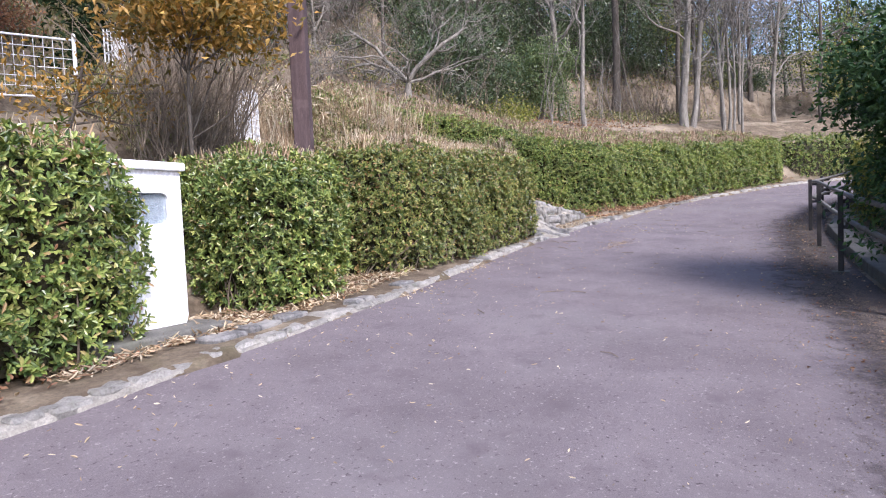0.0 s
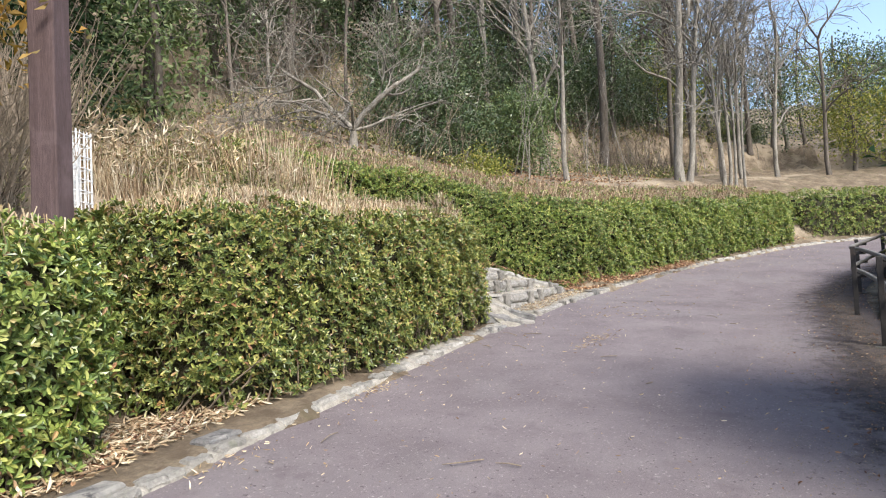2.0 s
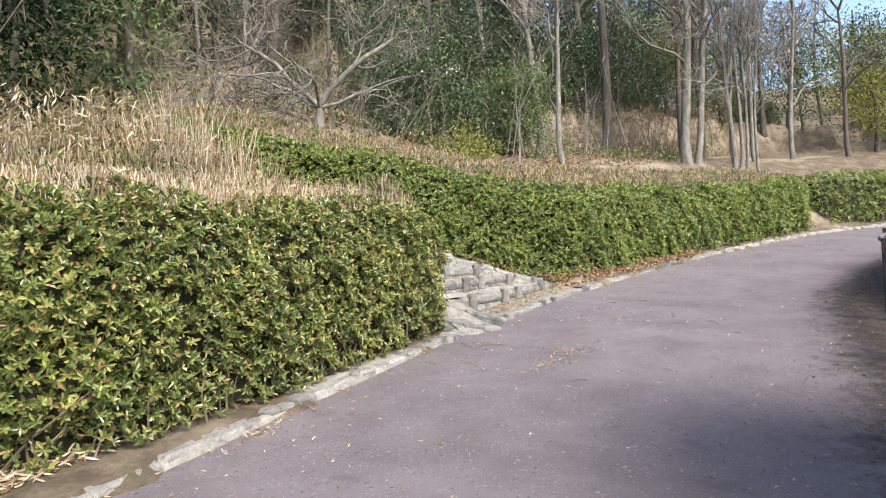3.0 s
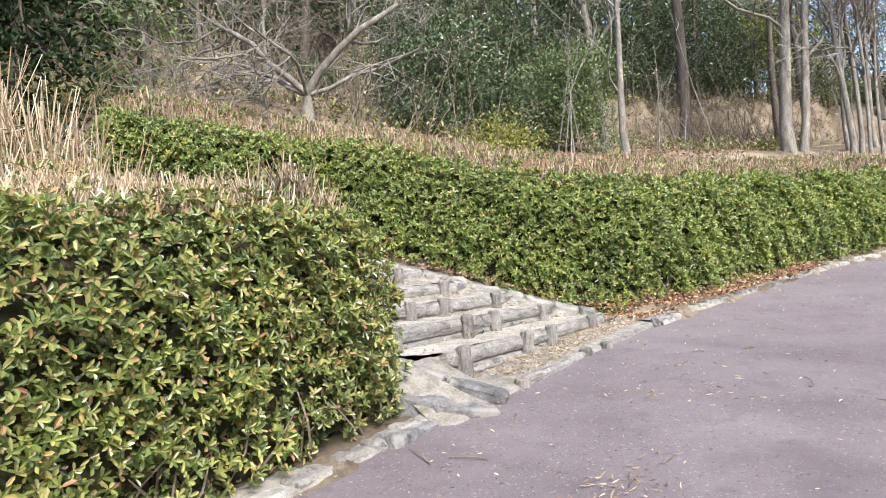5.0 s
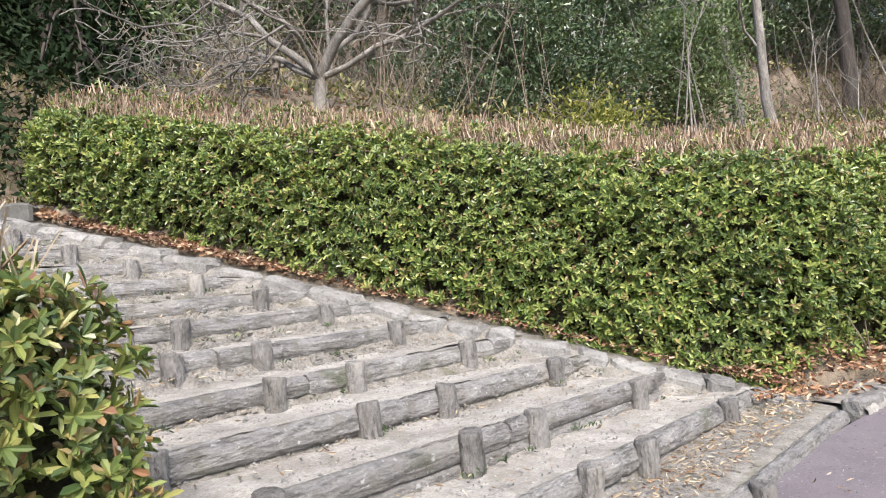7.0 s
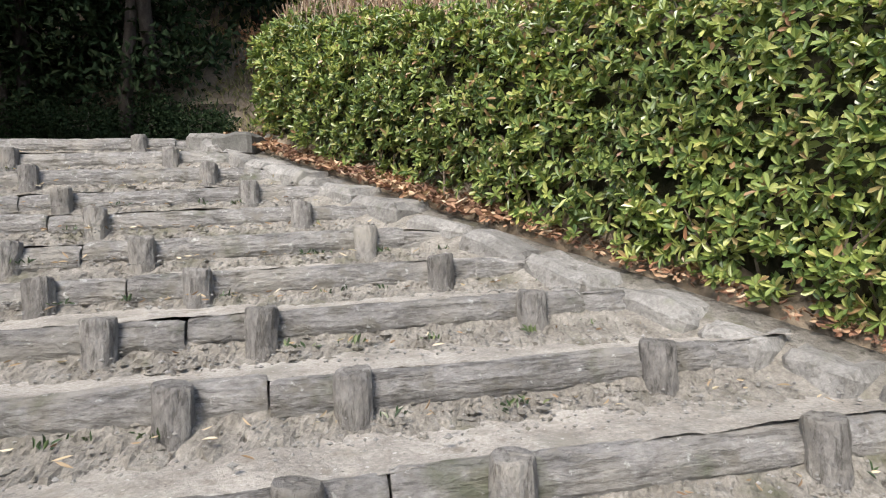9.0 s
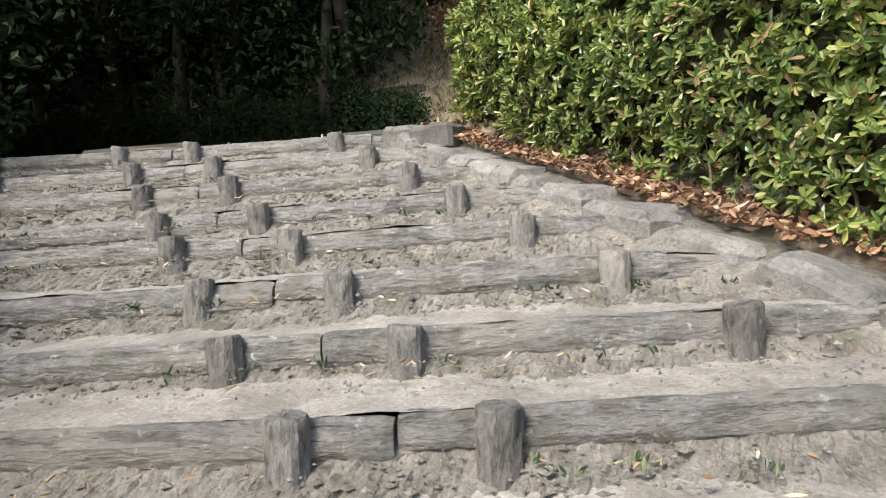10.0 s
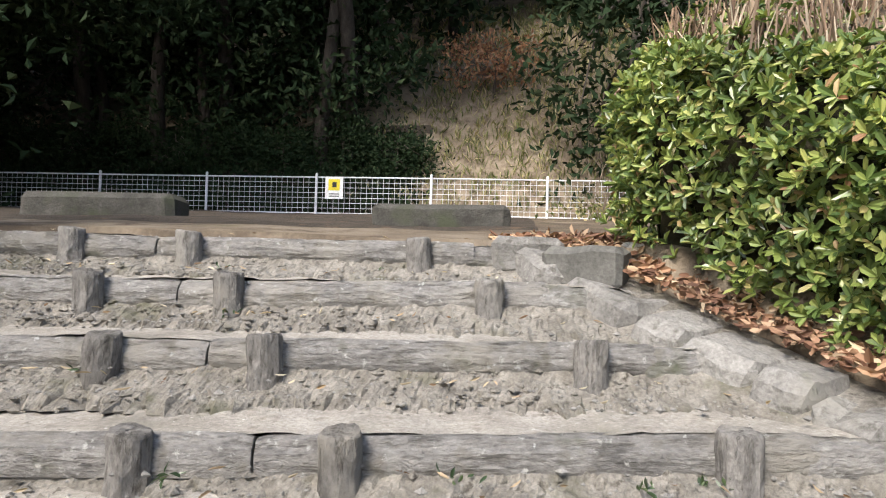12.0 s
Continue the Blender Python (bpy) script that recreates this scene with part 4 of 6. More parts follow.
def bare_tree(x, y, height, rad, seed, label, lean=(0, 0), mat=None, spread=0.7, levels=3, up_pull=0.05, limbs=None, group="bare trees of the slope", z=None, least=0.011):
    """A leafless tree; limbs: (height share, direction, length, radius share) of its main limbs, else they are drawn at random."""
    r = np.random.default_rng(seed)
    base = np.array([x, y, (gz(x, y) if z is None else z) - 0.22])
    thing = empty("bare_tree", base, label, "tree", group)
    T, B, tips = Bundle(), Bundle(), []
    n = 9
    hs = np.linspace(0, 1, n)
    pts = base + np.c_[lean[0] * hs ** 1.3 * height + 0.012 * height * np.sin(hs * 5 + seed), lean[1] * hs ** 1.3 * height + 0.012 * height * np.cos(hs * 4 + seed), hs * height]
    pts[0, :2] = base[:2]
    T.add(*tube(pts, rad * np.array([1.35, 1.05, 0.98, 0.92, 0.85, 0.78, 0.7, 0.58, 0.42])[:n], 10))
    if limbs is None:
        limbs = []
        for _ in range(r.integers(6, 10)):
            a = r.uniform(0, 6.28)
            limbs.append((r.uniform(0.35, 1.0), (math.cos(a) * spread, math.sin(a) * spread, 1.0), height * r.uniform(0.25, 0.5), r.uniform(0.35, 0.6)))
    for f, d, ln, q in limbs:
        j = f * (n - 1)
        a = int(min(j, n - 2))
        p = pts[a] * (1 - (j - a)) + pts[a + 1] * (j - a)
        grow(r, B, p, np.array(d) / np.linalg.norm(d), ln, rad * q, 1, levels, spread, up_pull, tips, 8, least)
    child("trunk", T.mesh("trunk", mat or M_BARK, True), thing)
    child("crown", B.mesh("crown", mat or M_BARK, True), thing, "bare grey branches and twigs", "stuff")
    return thing


def leaf_tree(x, y, height, rad, crown, seed, label, mat, leaf=0.12, clumps=90, per=40, clump_r=0.4, bark=None, group="evergreen trees of the slope", name="tree", z=None, droop=0.0):
    """A leafy tree. crown: (dx, dy, centre height, rx, ry, rz)."""
    r = np.random.default_rng(seed)
    base = np.array([x, y, (gz(x, y) if z is None else z) - 0.15])
    thing = empty(name, base, label, "tree" if name == "tree" else "shrub", group)
    T = Bundle()
    n = 8
    hs = np.linspace(0, 1, n)
    c = np.array(crown[:3])
    pts = base + np.c_[c[0] * hs + 0.02 * height * np.sin(hs * 6 + seed), c[1] * hs + 0.02 * height * np.cos(hs * 5 + seed), hs * height]
    T.add(*tube(pts, rad * np.linspace(1.2, 0.35, n), 8))
    centre, radii = base + c, np.array(crown[3:])
    d = r.normal(size=(clumps, 3))
    d /= np.linalg.norm(d, axis=1)[:, None]
    cp = centre + d * radii * r.uniform(0.35, 1.05, (clumps, 1)) * (1 + 0.18 * np.sin(d[:, :1] * 5 + seed) + 0.15 * np.sin(d[:, 2:] * 7))
    for p in cp[:: max(1, clumps // 14)]:
        k = r.integers(3, n - 1)
        T.add(*tube([pts[k], (pts[k] + p) / 2 + r.normal(size=3) * 0.1, p], [rad * 0.4, rad * 0.25, rad * 0.08], 5))
    child("trunk", T.mesh("trunk", bark or M_DARKBARK, True), thing)
    at = np.repeat(cp, per, 0) + r.normal(size=(clumps * per, 3)) * clump_r * np.array([1, 1, 0.7])
    out = (at - centre) / radii
    out /= np.linalg.norm(out, axis=1)[:, None] + 1e-9
    lv, lf_ = leaves(r, at, out * 0.6 + np.array([0, 0, 0.5 - droop]), leaf, leaf * 0.42, 1, 0.9, 0.3, True)
    child("crown", mesh_of("crown", lv, lf_, mat), thing, "", "stuff")
    return thing


# the low forked tree above the hedge
bare_tree(-0.48, 5.08, 0.75, 0.135, 11, "low pale bare tree forking near the ground", lean=(0.05, 0), spread=0.75, levels=4, up_pull=0.03, z=3.8, least=0.008,
          limbs=[(0.97, (-0.85, 0.35, 0.75), 2.2, 0.5), (1.0, (0.75, -0.35, 0.85), 2.5, 0.58), (0.95, (0.95, -0.9, 0.3), 2.3, 0.33), (0.95, (-0.2, 0.8, 1.0), 2.0, 0.4), (1.0, (0.25, 0.1, 1.0), 2.1, 0.34), (0.9, (-0.75, -0.5, 0.8), 1.8, 0.3), (1.0, (0.5, 0.5, 0.9), 1.9, 0.3)], group="bare trees of the slope")
bare_tree(6.92, 2.42, 7.0, 0.082, 12, "slim pale birch-like bare tree", lean=(0.02, 0.01), spread=0.5, levels=3,
          limbs=[(0.5, (0.35, -0.2, 1), 2.6, 0.5), (0.62, (-0.5, 0.1, 1), 2.2, 0.4), (0.8, (0.3, 0.3, 1), 2.4, 0.45), (1.0, (-0.1, 0, 1), 2.6, 0.45), (0.25, (-0.5, 0.55, 0.9), 2.4, 0.36)])
bare_tree(12.63, 0.16, 9.0, 0.16, 13, "large pale bare tree with a forked leaning trunk", lean=(0.05, -0.03), spread=0.55, levels=4,
          limbs=[(0.66, (-0.5, 0.25, 1), 3.6, 0.4), (0.85, (0.2, 0.5, 1), 3.4, 0.5), (1.0, (-0.15, -0.1, 1), 4.2, 0.6), (0.42, (-0.9, 0.3, 0.35), 3.0, 0.3)])
bare_tree(12.98, -0.1, 8.0, 0.11, 15, "pale bare tree leaning out beside a larger one", lean=(0.13, -0.09), spread=0.5, levels=3)
bare_tree(15.28, 3.96, 12, 0.19, 14, "tall brown bare tree trunk", mat=M_DARKBARK, spread=0.5, levels=3)
for n, (dx, dy, h, lx, ly) in enumerate(((0, 0, 6.5, 0.03, 0.02), (0.5, 0.3, 7, 0.1, 0.02), (-0.3, 0.4, 6, -0.05, 0.02), (0.8, -0.2, 5.5, 0.14, -0.02), (2.2, 0.8, 7, 0.05, -0.02), (3.4, 0.2, 6.5, -0.03, 0.02))):
    bare_tree(14 + dx, -1.6 + dy, h, 0.05 + 0.015 * (n % 3), 20 + n, "slender grey bare tree in a clump", lean=(lx, ly), spread=0.45, levels=3)
for n, (x, y, h, q) in enumerate(((11.5, 5.3, 9, 0.17), (17.5, 0.6, 8, 0.14), (20, 2.0, 9, 0.16), (20.5, -2.5, 7, 0.12), (22.5, -4.5, 7, 0.12), (24, -1, 9, 0.15), (4.4, 13.5, 6, 0.1), (6.5, 11.5, 7, 0.1),
                                 (13.4, 7.0, 10, 0.17), (15, 9.5, 11, 0.2), (18.5, 8.5, 11, 0.18), (9.4, 8.8, 10, 0.16), (22, 6.5, 11, 0.18), (26, 3.5, 10, 0.18), (1.2, 11.5, 6, 0.09), (28, -2.5, 8, 0.14))):
    bare_tree(x, y, h, q * 0.8, 40 + n, "brown-barked bare tree on the leafy slope" if n % 3 else "grey bare tree on the leafy slope", lean=(0.05 * math.sin(n * 2.1), 0.05 * math.cos(n * 1.3)), mat=M_DARKBARK if n % 3 else M_BARK, spread=0.5, levels=3)

# evergreens of the slope
leaf_tree(9.2, 5.2, 3.2, 0.09, (0, 0, 2.0, 1.45, 1.4, 1.75), 70, "rounded glossy evergreen shrub-tree", M_SHRUB, 0.13, 170, 50, 0.26)
leaf_tree(4.6, 6.4, 3.2, 0.08, (0, 0, 2.1, 1.7, 1.4, 1.5), 71, "broad dark evergreen shrub", M_EVERGREEN, 0.14, 130, 45, 0.38)
leaf_tree(6.8, 6.2, 2.6, 0.07, (0, 0, 1.5, 1.5, 1.3, 1.3), 72, "broad dark evergreen shrub", M_EVERGREEN, 0.13, 110, 45, 0.35)
leaf_tree(6.3, 8.6, 6.0, 0.1, (0, 0, 3.4, 2.1, 1.6, 2.7), 75, "tall dark evergreen behind the forked tree", M_EVERGREEN, 0.14, 190, 48, 0.4)
leaf_tree(3.65, 3.8, 1.0, 0.03, (0, 0, 0.5, 1.1, 0.7, 0.42), 73, "low yellow-green bush behind the hedge", M_YELLOWGREEN, 0.1, 70, 40, 0.22, name="bush", group="bushes behind the hedge")
leaf_tree(2.3, 5.0, 1.0, 0.03, (0, 0, 0.5, 0.9, 0.7, 0.45), 74, "low dark green bush behind the hedge", M_EVERGREEN, 0.1, 60, 40, 0.22, name="bush", group="bushes behind the hedge")
k = 0
for x, y, h, w in ((3, 19, 12, 2.6), (8, 16, 12, 2.6), (12.5, 13.5, 12, 2.4), (17, 13, 13, 2.8), (21.5, 11, 13, 2.6), (26, 9, 13, 2.8), (31, 6, 12, 2.8), (14, 18, 14, 3), (20, 18, 14, 3), (27, 15, 14, 3), (8, 22, 14, 3), (36, 12, 14, 3.2), (3, 25, 14, 3.2), (33, 20, 15, 3.4), (14, 25, 15, 3.4), (24, 24, 15, 3.4)):
    leaf_tree(x, y, h, 0.2, (0, 0, h * 0.68, w, w, h * 0.33), 80 + k, "tall evergreen tree with dark straight trunk", M_EVERGREEN if k % 3 else M_SHRUB, 0.24, 110, 34, 0.65)
    k += 1
# a deeper, closed wall of the wood
rr = np.random.default_rng(77)
for i in range(34):
    x = -2 + i * 1.45 + rr.normal() * 0.4
    y = 17.5 + 8 * (i % 3) + rr.normal() * 0.8 - 0.26 * max(0, x - 8)
    h = rr.uniform(9, 13)
    leaf_tree(x, y, h, 0.16, (0, 0, h * 0.5, 2.3, 2.1, h * 0.52), 400 + i, "evergreen tree of the dense wood", (M_SHADELEAF, M_EVERGREEN, M_EVERGREEN, M_SHRUB)[i % 4], 0.3, 120, 27, 0.6, group="evergreen trees of the wood")
for i in range(16):
    x, y = rr.uniform(3, 27), rr.uniform(13, 18)
    y -= 0.3 * max(0, x - 8)
    leaf_tree(x, y, 1.6, 0.04, (0, 0, 0.9, rr.uniform(0.8, 1.5), 0.9, rr.uniform(0.6, 1.1)), 450 + i, "dark green shrub under the trees", M_EVERGREEN if i % 3 else M_SHADELEAF, 0.12, 60, 36, 0.25, name="shrub", group="shrubs under the trees")
# leafy understorey along the top of the earth bank
for i in range(15):
    x = 9.5 + i * 1.5
    y = 8.8 - 0.5 * i + rr.normal() * 0.6
    leaf_tree(x, y, 4.6, 0.07, (0, 0, 2.6, rr.uniform(1.2, 1.9), 1.2, rr.uniform(1.5, 2.4)), 600 + i, "dark evergreen tree along the top of the earth bank", M_EVERGREEN, 0.17, 70, 26, 0.42, group="evergreen trees of the bank")
# low wood on the shoulder above the bend
for i, (x, y, h, w) in enumerate(((19, 4.5, 5, 1.8), (22.5, 1.5, 5, 1.8), (25.5, -2, 4.5, 1.7), (24.5, -5.5, 4, 1.6), (29, 0.5, 6, 2.2), (33, -3, 6, 2.4), (28.5, -5.5, 4.5, 1.8))):
    h, w = h * 1.35, w * 1.15
    leaf_tree(x, y, h, 0.1, (0, 0, h * 0.52, w, w, h * 0.46), 250 + i, "yellow-green tree above the bend of the path" if i % 2 else "dark green tree above the bend of the path", M_YELLOWGREEN if i % 2 else M_EVERGREEN, 0.16, 120, 30, 0.42, group="trees above the bend")
# the bend of the path and beyond
for x, y, h, w, m in ((26, -8.5, 5, 2.0, M_YELLOWGREEN), (30, -12, 6, 2.4, M_YELLOWGREEN), (34, -8, 6, 2.4, M_SHRUB), (27, -16, 5, 2.2, M_EVERGREEN), (40, -5, 7, 3, M_EVERGREEN), (44, -13, 7, 3, M_YELLOWGREEN), (38, -18, 6, 3, M_SHRUB), (50, -9, 6, 3.2, M_EVERGREEN)):
    leaf_tree(x, y, h, 0.14, (0, 0, h * 0.6, w, w, h * 0.4), 120 + k, "yellow-green tree beyond the bend" if m is M_YELLOWGREEN else "green tree beyond the bend", m, 0.24, 90, 34, 0.5, group="trees beyond the bend")
    k += 1

# dark wood above the stairs, deep shade put into its leaf and bark colours
k = 0
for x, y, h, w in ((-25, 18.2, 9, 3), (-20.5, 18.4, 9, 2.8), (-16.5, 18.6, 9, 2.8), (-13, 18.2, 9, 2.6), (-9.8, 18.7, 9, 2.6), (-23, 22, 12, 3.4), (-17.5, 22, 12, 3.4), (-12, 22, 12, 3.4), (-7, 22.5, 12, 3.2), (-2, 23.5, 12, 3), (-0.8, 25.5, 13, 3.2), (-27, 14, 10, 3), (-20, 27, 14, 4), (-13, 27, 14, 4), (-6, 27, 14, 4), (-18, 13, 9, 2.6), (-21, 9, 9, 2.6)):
    leaf_tree(x, y, h, 0.14, (0, 0, h * 0.5, w, w * 0.9, h * 0.5), 150 + k, "dense evergreen tree behind the fence, coloured dark for shade", M_SHADELEAF, 0.3 if y < 20 else 0.5, 150, 50 if y < 20 else 30, 0.5, bark=M_SHADEBARK, group="dark wood behind the fence")
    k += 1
# high crowns added to keep the sun off the wood
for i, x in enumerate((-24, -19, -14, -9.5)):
    leaf_tree(x, 18.0, 9.5, 0.18, (0.4, -1.8, 7.2, 3.3, 3.0, 2.0), 190 + i, "tall evergreen over the fence, added to shade the wood", M_SHADELEAF, 0.24, 150, 50, 0.5, bark=M_SHADEBARK, group="dark wood behind the fence")
# added to shade fence and landing, trunks set out of view
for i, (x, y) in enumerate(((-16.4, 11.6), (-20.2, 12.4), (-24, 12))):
    leaf_tree(x, y, 7.5, 0.2, (3.0, 0.3, 5.6, 3.4, 3.2, 1.7), 280 + i, "tall evergreen overhanging the landing, added to shade it", M_SHADELEAF, 0.24, 170, 50, 0.45, bark=M_SHADEBARK, group="dark wood behind the fence")
# more canopy out of view, there only to block sun on the wood
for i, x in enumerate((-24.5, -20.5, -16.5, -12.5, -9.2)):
    leaf_tree(x, 18.6, 11, 0.2, (0.3, -4.2, 10.2, 3.2, 3.6, 1.6), 260 + i, "tall evergreen added to shade the wood, canopy out of view", M_SHADELEAF, 0.34, 150, 44, 0.6, bark=M_SHADEBARK, group="dark wood behind the fence")
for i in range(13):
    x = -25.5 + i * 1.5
    leaf_tree(x, 17.6 + 0.3 * (i % 2), 1.3, 0.03, (0, 0, 0.75, 1.1, 0.6, 0.7), 210 + i, "undergrowth shrub behind the fence, coloured dark for shade", M_SHADELEAF, 0.13, 50, 44, 0.24, name="shrub", group="shrubs behind the fence")
leaf_tree(-5.2, 20.0, 1.6, 0.04, (0, -0.4, 1.1, 1.3, 0.7, 0.7), 230, "russet-leaved shrub at the edge of the wood", M_RUSSET, 0.16, 40, 26, 0.28, name="shrub", group="")

# cypress leaning over the handrail
leaf_tree(-7.2, -7.35, 3.9, 0.12, (0.05, 0.2, 2.35, 1.4, 1.3, 1.65), 201, "dense green cypress overhanging the handrail", M_CYPRESS, 0.095, 520, 75, 0.17, group="", droop=0.7)
# autumn tree by the brown post
leaf_tree(-10.95, 0.8, 2.6, 0.03, (-0.1, -0.5, 2.55, 1.15, 0.9, 0.42), 202, "tree with yellow-brown autumn leaves by the post", M_AUTUMN, 0.11, 110, 34, 0.2, group="")
leaf_tree(-11.7, 2.1, 1.4, 0.04, (0.2, -0.2, 0.95, 1.2, 0.8, 0.5), 204, "sparse shrub with brown autumn leaves", M_AUTUMN, 0.1, 45, 14, 0.2, group="", name="shrub")
leaf_tree(-14.0, 3.4, 5.6, 0.14, (0.0, -0.7, 3.5, 2.6, 1.8, 1.4), 203, "dark green tree shading the mesh fence", M_SHADELEAF, 0.12, 210, 46, 0.33, group="")


leaf_tree(-8.9, 4.9, 2.6, 0.06, (0, 0, 1.6, 1.5, 0.8, 1.4), 205, "dark green shrub behind the brown thicket", M_SHADELEAF, 0.12, 120, 40, 0.3, name="shrub", group="")
# ---- brush, stalks and litter ----
def scatter(r, n, x0, x1, y0, y1, keep):
    p = np.c_[r.uniform(x0, x1, n), r.uniform(y0, y1, n)]
    return p[keep(p[:, 0], p[:, 1])]


def kerb_d(x, y):
    return to_line(x, y, KERB)[0]


def stair_d(x, y):
    up, along = stair_coords(x, y)
    return np.where(along < 0, -along, along - STAIR_WIDTH)


def beside(x, y, ax, ay, bx, by):
    t = np.clip(((x - ax) * (bx - ax) + (y - ay) * (by - ay)) / ((bx - ax) ** 2 + (by - ay) ** 2), 0, 1)
    return np.hypot(x - ax - t * (bx - ax), y - ay - t * (by - ay))


r = np.random.default_rng(9)
p = scatter(r, 30000, -10.7, -4.3, -0.4, 8, lambda x, y: (kerb_d(x, y) > 1.5) & (stair_d(x, y) > 0.1) & (stair_coords(x, y)[1] > 0) & (stair_coords(x, y)[0] < 11.0) & ~((x < -7.4) & (kerb_d(x, y) < 3.5)) & (beside(x, y, -8.25, 2.85, -9.2, 0.0) > 0.75))
at = np.c_[p, ground_z(p[:, 0], p[:, 1])]
h0 = (0.75 + 0.25 * smoothstep(1.5, 3.5, kerb_d(at[:, 0], at[:, 1]))) * (0.55 + 0.45 * smoothstep(-8.0, -6.0, at[:, 0])) * (0.85 + 0.3 * wobble(at[:, 0] * 1.3, at[:, 1] * 1.3, 8))
sv, sf = stalk_set(r, at, h0[:, None] * 0.95, 0.008, 0.12)
tagged(new("dry_stalks", mesh_of("dry_stalks", sv, sf, M_REED)), "pale dry cut stalks covering the bank", "stalks", "", "stuff")
pk = r.choice(len(at), 14000)
q = at[pk] + np.c_[r.normal(size=(14000, 2)) * 0.1, r.uniform(0.1, 1.0, 14000) * h0[pk]]
lv, lf_ = leaves(r, q, np.tile([0, 0, 0.6], (len(q), 1)), 0.1, 0.022, 2, 0.9, 0.5, True)
w = scatter(r, 1500, -6.6, -4.1, 0.1, 2.2, lambda x, y: (stair_d(x, y) > -0.06) & (stair_d(x, y) < 0.9) & (kerb_d(x, y) > 0.5) & (stair_coords(x, y)[1] > 0))
wz = stair_coords(w[:, 0], w[:, 1])[0] * RISE
wa = np.repeat(np.c_[w, wz + 0.3], 5, 0) + np.c_[r.normal(size=(len(w) * 5, 2)) * 0.08, r.uniform(-0.3, 0.85, len(w) * 5)]
v2, f2 = leaves(r, wa, np.tile([0.3, 0.3, 0.5], (len(wa), 1)), 0.09, 0.034, 2, 0.9, 0.3, True)
f2 = np.asarray(f2) + len(lv)
lv, lf_ = np.concatenate([lv, v2]), np.concatenate([lf_, f2])
tagged(new("bamboo_grass", mesh_of("bamboo_grass", lv, lf_, M_BAMBOO)), "green dwarf bamboo leaves among the dry stalks", "grass", "", "stuff")
# paler, longer reeds leaning over the side of the stairs
w = scatter(r, 36000, -9.4, -4.2, 0.1, 5.0, lambda x, y: (stair_d(x, y) > -0.1) & (stair_d(x, y) < 1.0) & (kerb_d(x, y) > 1.0) & (kerb_d(x, y) < 4.6) & (stair_coords(x, y)[1] > 0))
wb = np.c_[w, ground_z(w[:, 0], w[:, 1])]
sv, sf = stalk_set(r, wb, np.where(kerb_d(w[:, 0], w[:, 1]) < 2.7, 0.86 + 0.2 * (stair_d(w[:, 0], w[:, 1]) < 0.45), 0.5)[:, None], 0.005, 0.2)
wa = wb[r.choice(len(wb), 3000)] + np.c_[r.normal(size=(3000, 2)) * 0.1, r.uniform(0.3, 0.9, 3000)]
v2, f2 = leaves(r, wa, np.tile([0.3, 0.2, 0.6], (len(wa), 1)), 0.16, 0.018, 1, 0.8, 0.6, True)
tagged(new("dry_stalks", mesh_of("dry_stalks", np.concatenate([sv, v2]), np.concatenate([sf, np.asarray(f2) + len(sv)]), M_STRAW)), "pale dry reeds and leaves leaning over the steps", "stalks", "", "stuff")
# tall brown thicket behind the post
p = scatter(r, 1500, -11.6, -7.8, 1.1, 3.8, lambda x, y: ((x + 15.5) / (y + 6.0) > 0.6) & ((x + 15.5) / (y + 6.0) < 0.785) & (beside(x, y, -8.4, 2.7, -12.2, -5.2) > 0.45))[:560]
B = Bundle()
for x, y in p:
    z = gz(x, y)
    h = r.uniform(0.5, 2.3)
    e = np.array([x, y, z]) + np.array([r.normal() * 0.3 * h, r.normal() * 0.3 * h, h])
    m = (np.array([x, y, z]) + e) / 2 + r.normal(size=3) * 0.07
    w = r.uniform(0.4, 1.4)
    B.add(*tube([(x, y, z - 0.05), m, e], [0.011 * w, 0.009 * w, 0.003], 3))
    for _ in range(3):
        B.add(*tube([m, m + np.array([r.normal() * 0.22, r.normal() * 0.22, r.uniform(0.1, 0.55)])], [0.005, 0.002], 3))
tagged(new("dry_thicket", B.mesh("dry_thicket", M_TWIG)), "tall brown dry stems behind the post", "thicket", "", "stuff")
# brushwood on the slope
p = scatter(r, 3600, -3, 26, 1, 17, lambda x, y: (ground_z(x, y) > 3.2) & ((x < 3) | (x > 11) | (y > 8)) & (kerb_d(x, y) > 2.6) & (stair_d(x, y) > 2.6))
B = Bundle()
for x, y in p:
    z = gz(x, y)
    h = r.uniform(0.3, 1.7) * (1.6 if r.random() < 0.25 else 0.8)
    e = np.array([x, y, z]) + np.array([r.normal() * 0.4 * h, r.normal() * 0.4 * h, h])
    m = (np.array([x, y, z]) + e) / 2 + r.normal(size=3) * 0.08
    B.add(*tube([(x, y, z - 0.04), m, e], [0.013, 0.009, 0.003], 3))
    for _ in range(2):
        B.add(*tube([m, m + np.array([r.normal() * 0.2, r.normal() * 0.2, r.uniform(0.1, 0.4)])], [0.006, 0.002], 3))
tagged(new("brushwood", B.mesh("brushwood", M_TWIG)), "thin brown brushwood on the leafy slope", "brushwood", "", "stuff")
q = p[r.choice(len(p), 15000)] + r.normal(size=(15000, 2)) * 0.5
at = np.c_[q, ground_z(q[:, 0], q[:, 1]) + r.uniform(0.02, 0.5, len(q)) ** 1.5]
lv, lf_ = leaves(r, at, np.tile([0, 0, 0.8], (len(at), 1)), 0.13, 0.055, 2, 1.0, 0.3, True)
tagged(new("undergrowth", mesh_of("undergrowth", lv, lf_, M_BAMBOO)), "sparse green undergrowth on the slope", "undergrowth", "", "stuff")

